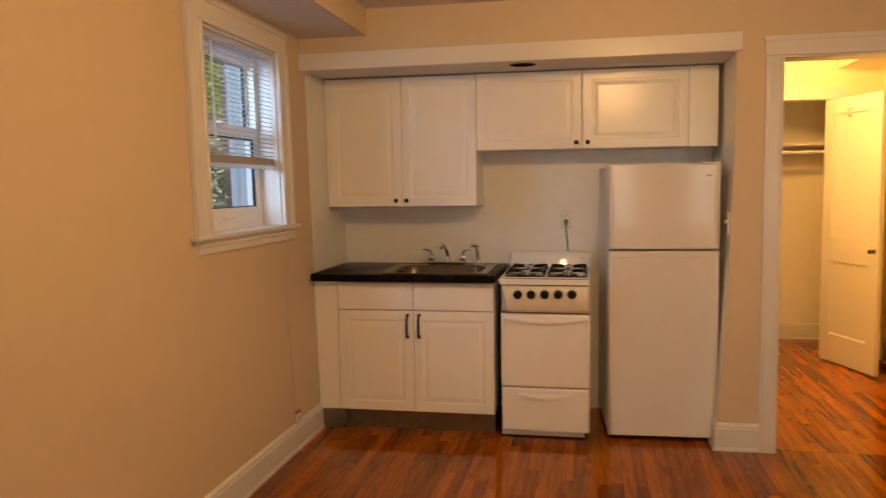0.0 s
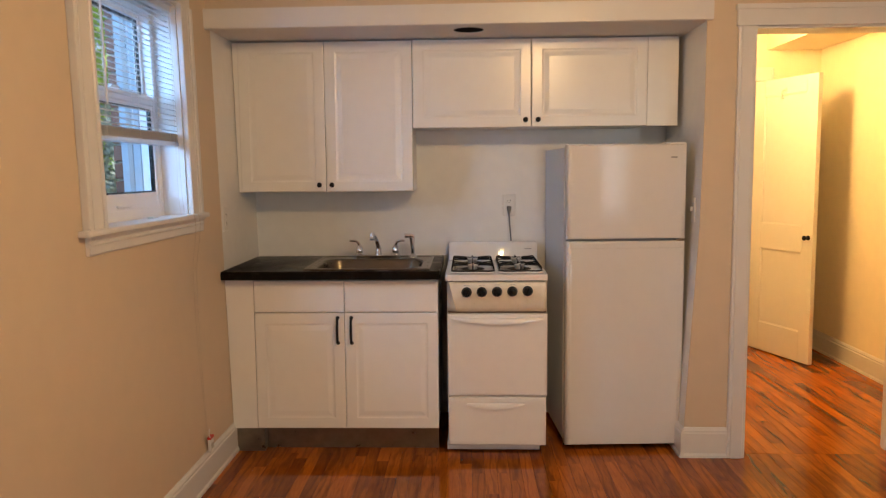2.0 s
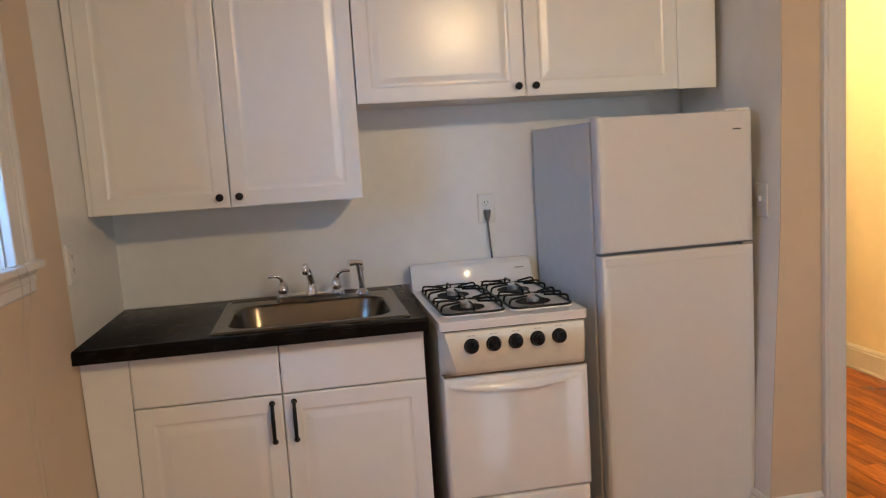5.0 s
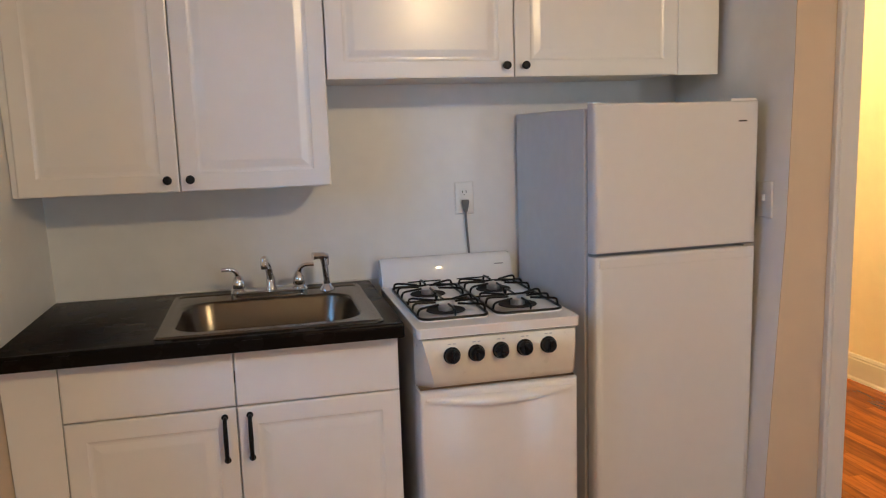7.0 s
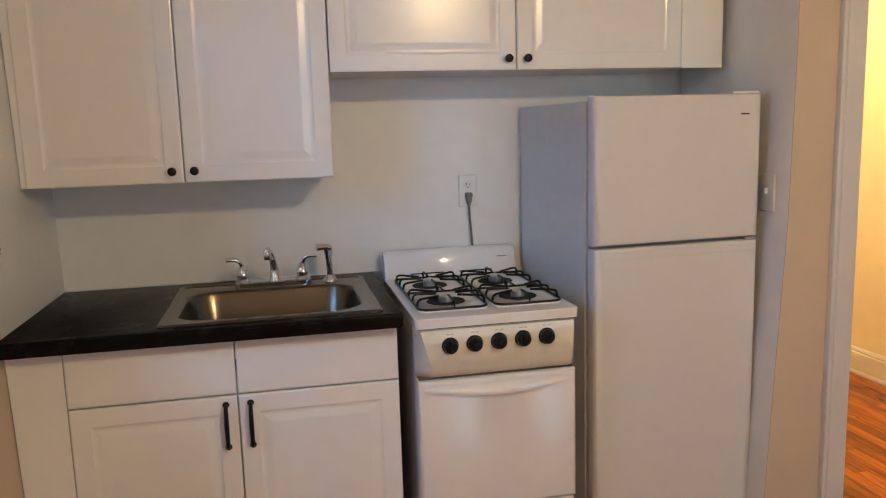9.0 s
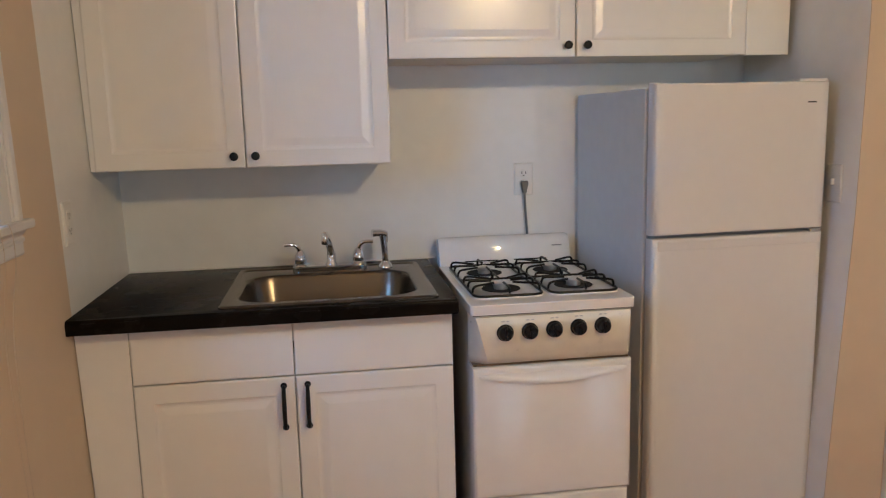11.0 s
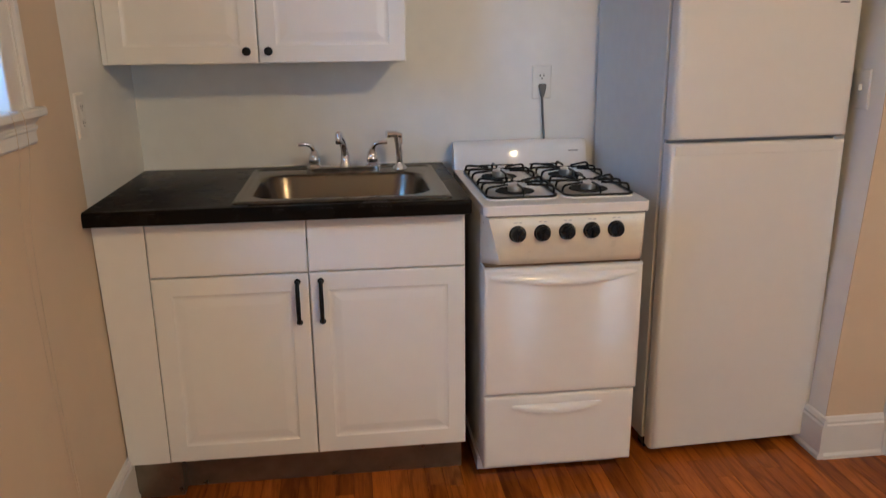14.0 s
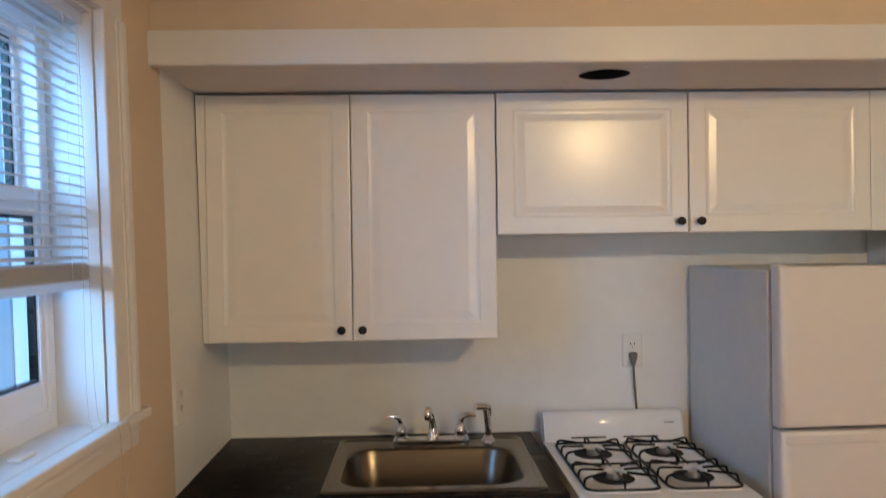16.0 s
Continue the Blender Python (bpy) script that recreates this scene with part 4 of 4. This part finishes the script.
# cooktop with two shallow wells
CT = 0.897
rimq = [at_z(rounded(1.4765, 0.232, 0.482, 0.642, 0.014), 0.868), at_z(rounded(1.4765, 0.232, 0.484, 0.644, 0.015), 0.8948), at_z(rounded(1.4765, 0.232, 0.480, 0.640, 0.013), CT)]
st("seam", box(A + 0.004, Z - 0.010, -0.0765, 0.010, 0.8632, 0.8690), DARK, "dark seam under cooktop")
st("cooktop", loft(rimq), ENAMEL, "white enamel cooktop", smooth=True)
for wx in (1.366, 1.596):
    w = st("burner_pan", loft([at_z(rounded(wx, 0.235, 0.214, 0.500, 0.03), CT - 0.001), at_z(rounded(wx, 0.235, 0.214, 0.500, 0.03), CT + 0.0035),
                               at_z(rounded(wx, 0.235, 0.204, 0.490, 0.028), CT + 0.0045), at_z(rounded(wx, 0.235, 0.190, 0.476, 0.024), CT + 0.0012)]), ENAMEL,
           "white burner pan with stains", smooth=True)
    for by in (0.110, 0.365):
        st("drip_bowl", lathe([(0.060, CT + 0.0025), (0.058, CT + 0.0045), (0.040, CT + 0.0022), (0.020, CT + 0.002)], (wx, by, 0), 24), DARK, "black burner bowl", smooth=True)
        st("burner", lathe([(0.022, CT + 0.002), (0.022, CT + 0.014), (0.025, CT + 0.016), (0.025, CT + 0.022), (0.021, CT + 0.025), (0.010, CT + 0.027), (0.004, CT + 0.030)], (wx, by, 0), 20),
           ALUMINIUM, "dull aluminium burner head", smooth=True)
    # wire grate: frame on the pan, fingers that rise and bend in over the burners
    g = bmesh.new()
    fr = at_z(rounded(wx, 0.237, 0.206, 0.500, 0.030, 4), CT + 0.007)
    tube(fr + [fr[0]], 0.0040, 7, bm=g)
    tube([(wx - 0.103, 0.237, CT + 0.007), (wx + 0.103, 0.237, CT + 0.007)], 0.0036, 7, bm=g)
    zt = CT + 0.029
    for by in (0.110, 0.365):
        for s in (-1, 1):
            for off in (-0.075, 0.0, 0.075):
                aim = off * 0.45
                tube(curve_pts([(wx + s * 0.102, by + off, CT + 0.006), (wx + s * 0.101, by + off, zt - 0.010), (wx + s * 0.093, by + off, zt),
                                (wx + s * 0.060, by + (off + aim) / 2, zt), (wx + s * 0.030, by + aim, zt - 0.001)], 3), 0.0037, 7, bm=g)
        for s in (-1, 1):
            tube(curve_pts([(wx, by + s * 0.120, CT + 0.006), (wx, by + s * 0.119, zt - 0.010), (wx, by + s * 0.108, zt), (wx, by + s * 0.040, zt)], 3), 0.0037, 7, bm=g)
    st("grate", g, IRON, "black wire pan support", smooth=True)
back = [(0.528, CT - 0.004), (0.534, 0.916), (0.540, 0.936), (0.545, 0.954), (0.550, 0.969), (0.557, 0.982), (0.567, 0.991), (0.580, 0.994), (0.600, 0.990), (0.606, 0.90)]
bg = loft([[(x, y + dy, z - dz) for y, z in back] for x, dy, dz in ((A - 0.001, 0.004, 0.006), (A + 0.010, 0, 0), (Z - 0.010, 0, 0), (Z + 0.001, 0.004, 0.006))])
st("backguard", bg, ENAMEL, "curved white backguard", smooth=True)
st("badge", box(1.655, 1.690, 0.5405, 0.5485, 0.9530, 0.9565), GASKET, "small grey name bar")
st("vent_slot", box(1.330, 1.450, 0.529, 0.5385, 0.9085, 0.9125), PLASTIC_BLACK, "dark vent slot")
st("vent_slot", box(1.510, 1.630, 0.529, 0.5385, 0.9085, 0.9125), PLASTIC_BLACK, "dark vent slot")

# ---- refrigerator, standing a little askew ----
FR = Matrix.Translation((1.797, 0.024, 0)) @ Matrix.Rotation(radians(2.5), 4, "Z")
fridge = thing("refrigerator", "white top-freezer refrigerator with grey sides", "refrigerator", m=FR)
FW = 0.596
fb = box(0.004, FW - 0.004, 0.062, 0.595, 0.040, 1.492, 0.006, 2)
for v in fb.verts:
    if v.co.x < 0.02:
        v.co.x += 0.012 * (0.595 - v.co.y) / 0.533
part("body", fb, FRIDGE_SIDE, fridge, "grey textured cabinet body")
part("gasket", box(0.026, FW - 0.012, 0.050, 0.064, 0.055, 1.488), GASKET, fridge, "grey door gasket")
part("kick_grille", box(0.02, FW - 0.02, 0.055, 0.10, 0.010, 0.045, 0.002), PLASTIC_BLACK, fridge)


def fridge_door(z0, z1, label):
    loops = []
    for d, i in ((0.050, 0.002), (0.048, 0.0), (0.018, 0.0), (0.008, 0.0025), (0.0025, 0.008), (0.0, 0.018), (0.0, 0.030)):
        loops.append([(0.020 + i, d, z0 + i * 0.35), (FW - i, d, z0 + i * 0.35), (FW - i, d, z1 - i * 0.35), (0.020 + i, d, z1 - i * 0.35)])
    return part("door", loft(loops), FRIDGE, fridge, label, smooth=True)


up = fridge_door(1.050, 1.503, "white freezer door")
low = fridge_door(0.028, 1.040, "white fridge door")
part("grip_strip", box(0.034, FW - 0.012, -0.0012, 0.020, 1.004, 1.033, 0.003, 2), FRIDGE, low, "moulded grip strip")
part("grip_strip", box(0.026, FW - 0.006, 0.004, 0.030, 1.052, 1.060, 0.003, 2), FRIDGE, up)
part("badge", box(0.518, 0.548, -0.0015, 0.002, 1.4385, 1.4425, 0.0005), BLACK, up, "small dark name bar")
part("hinge_cover", box(FW - 0.10, FW - 0.004, 0.012, 0.080, 1.503, 1.511, 0.003, 2), PLATE, fridge, "white plastic hinge cover")
part("hinge_cover", box(0.020, 0.046, 0.014, 0.050, 1.503, 1.507, 0.001), PLATE, fridge)
part("middle_hinge", box(FW - 0.045, FW - 0.002, 0.004, 0.05, 1.037, 1.049, 0.002), CHROME, fridge, "metal middle hinge")
for fx in (0.05, FW - 0.05):
    part("foot", cyl((fx, 0.09, 0.0), (fx, 0.09, 0.042), 0.018, seg=12), PLASTIC_BLACK, fridge)
    part("foot", cyl((fx, 0.55, 0.0), (fx, 0.55, 0.042), 0.018, seg=12), PLASTIC_BLACK, fridge)


# ---- outlets, switches, cord ----
def wall_plate(name, label, m, toggle=False, double=False):
    """A plate in its own plane: x across, z up, facing -y."""
    t = thing(name, label, "electrical fitting", m=m)
    part("cover", loft([[(sx * (0.036 - i), -d, sz * (0.060 - i)) for sx, sz in ((-1, -1), (1, -1), (1, 1), (-1, 1))] for i, d in ((0, 0.0), (0, 0.003), (0.004, 0.006))]), PLATE, t)
    if toggle:
        part("toggle", box(-0.005, 0.005, -0.017, -0.005, -0.004, 0.016, 0.002), PLATE, t)
    else:
        for zz in (-0.021, 0.021):
            s = part("socket", loft([[(x, -0.0058, z) for x, z in rounded(0, zz, 0.034, 0.028, 0.012, 4)], [(x, -0.0078, z) for x, z in rounded(0, zz, 0.032, 0.026, 0.011, 4)]]), PLATE, t)
            for dx in (-0.007, 0.007):
                part("slot", box(dx - 0.0012, dx + 0.0012, -0.0083, -0.007, zz - 0.002, zz + 0.007), PLASTIC_BLACK, s)
            part("slot", box(-0.002, 0.002, -0.0083, -0.007, zz - 0.010, zz - 0.006), PLASTIC_BLACK, s)
    for zz in ((-0.047, 0.047) if toggle else (0.0,)):
        part("screw", lathe([(0.003, -0.005), (0.003, -0.0068), (0.001, -0.007)], (0, 0, zz), 10, "y"), PLATE, t)
    return t


wall_plate("power_outlet", "white duplex outlet with cord plugged in", Matrix.Translation((1.574, 0.640, 1.192)))
wall_plate("power_outlet", "white wall plate on alcove side wall", LEAN @ Matrix.Translation((0.0, 0.066, 1.158)) @ Matrix.Rotation(radians(90), 4, "Z"))
wall_plate("light_switch", "white toggle switch beside the fridge", Matrix.Translation((2.4290, 0.058, 1.188)) @ Matrix.Rotation(radians(-90), 4, "Z") @ Matrix.Rotation(radians(1.5), 4, "X"), toggle=True)
b = tube(curve_pts([(1.574, 0.622, 1.142), (1.577, 0.625, 1.09), (1.582, 0.628, 1.03), (1.586, 0.627, 0.95), (1.588, 0.622, 0.70)], 6), 0.0042, 8)
cord = st("power_cord", b, GREY_RUBBER, "grey power cord plugged in above stove", smooth=True)
b = loft([[(1.574 + sx * w, y, z) for sx, y in ((-1, 0.632), (1, 0.632), (1, 0.612), (-1, 0.612))] for w, z in ((0.012, 1.186), (0.013, 1.176), (0.009, 1.158), (0.005, 1.140))])
bmesh.ops.bevel(b, geom=list(b.edges), offset=0.002, segments=1, affect="EDGES")
st("plug", b, GREY_RUBBER, "grey moulded plug", parent=cord)


# ---- panel doors ----
def panel_door(name, label, m, w, h, rails, stile, thick=0.035, stile_side=1):
    """A two-panel door: x from the hinge edge, faces at y = 0 and y = thick."""
    d = thing(name, label, "door", m=m)
    for a, c in ((0, stile), (w - stile, w)):
        part("stile", box(a, c, 0, thick, 0, h, 0.0015), TRIM, d)
    zs = []
    for z0, z1 in rails:
        part("rail", box(stile, w - stile, 0.0003, thick - 0.0003, z0, z1, 0.0015), TRIM, d)
        zs.append((z0, z1))
    for (_, a), (c, _) in zip(zs, zs[1:]):
        part("panel", box(stile - 0.001, w - stile + 0.001, 0.011, thick - 0.011, a - 0.001, c + 0.001), TRIM, d)
        for y0, y1 in ((0.004, 0.011), (thick - 0.011, thick - 0.004)):
            bead = bmesh.new()
            for q in ((stile, stile + 0.008, a, c), (w - stile - 0.008, w - stile, a, c), (stile + 0.008, w - stile - 0.008, a, a + 0.008), (stile + 0.008, w - stile - 0.008, c - 0.008, c)):
                box(q[0], q[1], y0, y1, q[2], q[3], 0.002, bm=bead)
            part("moulding", bead, TRIM, d)
    return d


def door_knob(d, x, z, ys, mat, label):
    for y, s in ys:
        part("door_knob", lathe([(0.018, y), (0.017, y + s * 0.004), (0.007, y + s * 0.007), (0.006, y + s * 0.020), (0.014, y + s * 0.026), (0.018, y + s * 0.034), (0.013, y + s * 0.042), (0.003, y + s * 0.045)],
                                (x, 0, z), 20, "y"), mat, d, label, smooth=True)


# closet door stands open into the hall
ang = math.atan2(1.672 - 2.270, 3.742 - 3.545)
closet_door = panel_door("closet_door", "white two-panel closet door standing open", Matrix.Translation((3.545, 2.270, 0.012)) @ Matrix.Rotation(ang, 4, "Z") @ Matrix.Translation((0, -0.035, 0)),
                         0.632, 2.010, ((0.0, 0.215), (0.780, 0.965), (1.895, 2.010)), 0.105)
door_knob(closet_door, 0.590, 0.888, ((0.0, -1),), BLACK, "small dark door knob")
hook = tube(curve_pts([(0.316, -0.002, 1.925), (0.316, -0.030, 1.915), (0.316, -0.040, 1.885), (0.316, -0.028, 1.862), (0.316, -0.012, 1.868)], 5), 0.006, 8)
lathe([(0.018, 0.0), (0.018, -0.004), (0.010, -0.006)], (0.316, 0, 1.925), 14, "y", bm=hook)
part("coat_hook", hook, TRIM, closet_door, "white painted coat hook", smooth=True)
# room door swung wide into the living room
ang2 = math.atan2(-0.188, 0.068)
room_door = panel_door("room_door", "white two-panel room door swung wide open", Matrix.Translation((3.376, -0.084, 0.012)) @ Matrix.Rotation(ang2, 4, "Z"),
                       0.680, 2.005, ((0.0, 0.220), (0.800, 0.985), (1.890, 2.005)), 0.108)
door_knob(room_door, 0.62, 0.91, ((0.0, -1), (0.035, 1)), BLACK, "small dark door knob")
for hz in (0.22, 1.75):
    part("hinge", cyl((-0.008, 0.0, hz), (-0.008, 0.0, hz + 0.09), 0.007, seg=10), TRIM, room_door, "painted hinge barrel")


# ---- ceiling lamps ----
def ceiling_lamp(place, r, label):
    x, y, z = place
    t = thing("ceiling_lamp", label, "ceiling lamp", place)
    on(t, part("canopy", lathe([(r * 0.75, z), (r * 0.78, z - 0.012), (r * 0.60, z - 0.022)], (x, y, 0), 28), PLATE, t, smooth=True))
    g = part("shade", lathe([(r * 0.62, z - 0.022), (r * 0.92, z - 0.040), (r, z - 0.062), (r * 0.90, z - 0.092), (r * 0.60, z - 0.116), (r * 0.2, z - 0.126)], (x, y, 0), 28), LAMP_GLASS, t, "lit opal glass shade", smooth=True)
    on(t, g)
    return t


ceiling_lamp((1.93, -2.17, CEILING), 0.13, "round flush opal glass ceiling lamp, lit")
ceiling_lamp((3.06, 1.40, 2.46), 0.12, "round flush opal glass hall lamp, lit")

# ---- outside the side window ----
ground = bmesh.new()
bmesh.ops.create_grid(ground, x_segments=2, y_segments=2, size=150)
setting("ground", ground, SOIL, "bare garden soil around the house", "ground", Matrix.Translation((0, 0, -0.25)))


def leaf_cloud(name, centre, size, count, leaf, mat, seed, label, category, kind="stuff", tip=0.35):
    """Many small folded leaves scattered through an uneven mass."""
    rnd = random.Random(seed)
    verts, faces = [], []
    for _ in range(count):
        p = Vector((rnd.gauss(0, 0.42), rnd.gauss(0, 0.42), rnd.uniform(-0.5, 0.5)))
        p = Vector((p.x * size[0], p.y * size[1], p.z * size[2]))
        if noise.noise(p * 1.6 + Vector((seed, 0, 0))) < -0.12:
            continue
        p += Vector(centre)
        d = Vector((rnd.uniform(-1, 1), rnd.uniform(-1, 1), rnd.uniform(-0.9, 0.4))).normalized()
        s = d.cross(Vector((rnd.uniform(-1, 1), rnd.uniform(-1, 1), rnd.uniform(-1, 1)))).normalized()
        n = d.cross(s)
        ln = leaf * rnd.uniform(0.6, 1.3)
        k = len(verts)
        verts += [p, p + d * ln * 0.5 + s * ln * tip + n * ln * 0.12, p + d * ln, p + d * ln * 0.5 - s * ln * tip + n * ln * 0.12]
        faces += [(k, k + 1, k + 2), (k, k + 2, k + 3)]
    me = bpy.data.meshes.new(name)
    me.from_pydata([tuple(v) for v in verts], [], faces)
    me.materials.append(mat)
    return tagged(new(name, me), label, category, kind=kind)


leaf_cloud("ivy_hedge", (-2.1, 2.6, 0.85), (1.6, 2.2, 2.5), 60000, 0.05, LEAF, 3, "dense green ivy beyond the window, haze in its pale colour", "ivy")
tree = thing("tree", "leafy green tree beyond the window", "tree", (-3.4, 4.2, -0.25))
trunk = tube(curve_pts([(-3.4, 4.2, -0.25), (-3.35, 4.25, 1.2), (-3.5, 4.1, 2.6), (-3.3, 4.3, 4.2)], 5), 0.14, 10, taper=(1.2, 0.5))
for q in ((-2.5, 3.6, 3.6), (-4.3, 4.8, 3.9), (-2.9, 5.2, 4.3)):
    tube(curve_pts([(-3.45, 4.15, 2.2), ((-3.45 + q[0]) / 2, (4.15 + q[1]) / 2, 2.9), q], 5), 0.06, 8, bm=trunk, taper=(1, 0.4))
on(tree, part("trunk", trunk, BARK, tree, "dark bark"))
crown = leaf_cloud("crown", (-2.9, 4.2, 3.2), (2.6, 2.6, 3.6), 60000, 0.075, LEAF_LIGHT, 8, "bright sunlit leaves", "tree")
del crown["category"], crown["kind"]
crown.parent = tree
on(tree, crown)

# brick reveal outside the window, laid course by course
bricks = setting("outer_brick_wall", box(-0.295, -0.247, WY1 + 0.004, 0.6, 0.4, 2.5), MORTAR, "red-brown brick outer wall beside window", "wall", LEAN)
half_brick, full_brick = None, None
for k in range(24):
    zz = 0.62 + k * 0.075
    for a, c in (((WY1 - 0.010, WY1 + 0.092), (WY1 + 0.102, WY1 + 0.305)) if k % 2 else ((WY1 - 0.010, WY1 + 0.193), (WY1 + 0.203, WY1 + 0.305))):
        part("brick", box(-0.305, -0.2475, a, c, zz, zz + 0.065, 0.003), BRICK, bricks)


# ---- floor boards, laid last ----
def plank_mesh(w, ln):
    b = box(-w / 2, w / 2, -ln / 2, ln / 2, -0.018, 0.0)
    bmesh.ops.bevel(b, geom=[e for e in b.edges if all(v.co.z > -0.001 for v in e.verts)], offset=0.0006, segments=1, affect="EDGES")
    return b


def lay(parent, x0, x1, y0, y1, mat, seed, pick, width=0.0572):
    """Strip flooring along y; boards inside pick become objects, the rest one joined part."""
    rnd = random.Random(seed)
    lengths = [0.45, 0.60, 0.80, 1.05, 1.40, 1.80]
    meshes = {}
    rest = bmesh.new()
    x, made = x0, 0
    while x < x1 - 0.004:
        w = min(width, x1 - x)
        y = y0 - rnd.uniform(0, 0.8)
        while y < y1:
            ln = rnd.choice(lengths)
            a, c = max(y, y0), min(y + ln, y1)
            y += ln
            if c - a < 0.02:
                continue
            cxx, cyy, full = x + w / 2, (a + c) / 2, abs(c - a - ln) < 1e-6 and abs(w - width) < 1e-6
            lift_z = rnd.uniform(-0.0004, 0.0)
            if pick[0] < cxx < pick[1] and c > pick[2] and a < pick[3] and made < 150:
                made += 1
                if full and ln in meshes:
                    o = new("plank", meshes[ln])
                    o.parent = parent
                else:
                    o = part("plank", plank_mesh(w - 0.0006, c - a - 0.0006), mat, parent)
                    if full:
                        meshes[ln] = o.data
                o.location = (cxx, cyy, lift_z)
            else:
                box(cxx - w / 2 + 0.0006, cxx + w / 2 - 0.0006, a + 0.0006, c - 0.0006, -0.018, lift_z, bm=rest)
        x += w
    if len(rest.verts):
        o = part("far_planks", rest, mat, parent)
        o["kind"] = "stuff"
    return made


floor = setting("floor", box(-0.2, 4.40, -5.4, -0.006, -0.10, -0.019), SUBFLOOR, "glossy red-brown oak strip floor", "floor")
lay(floor, 0.155, 2.5002, -5.3, 0.64, FLOOR_WOOD, 5, (0.15, 2.51, -1.15, 0.12))
lay(floor, 2.5002, 4.30, -5.3, -0.006, FLOOR_WOOD, 8, (2.5, 3.75, -0.95, 0.0))
setting("alcove_floor", box(0.10, 2.55, -0.006, 0.64, -0.10, -0.019), SUBFLOOR, "dark subfloor under kitchen alcove", "floor")
hall_floor = setting("hall_floor", box(2.52, HX1, -0.006, CYB, -0.10, -0.019), SUBFLOOR, "glossy amber oak strip floor of hall", "floor")
lay(hall_floor, 2.525, HX1, -0.004, CYB, FLOOR_WOOD, 12, (2.6, 4.06, 0.0, 3.1))
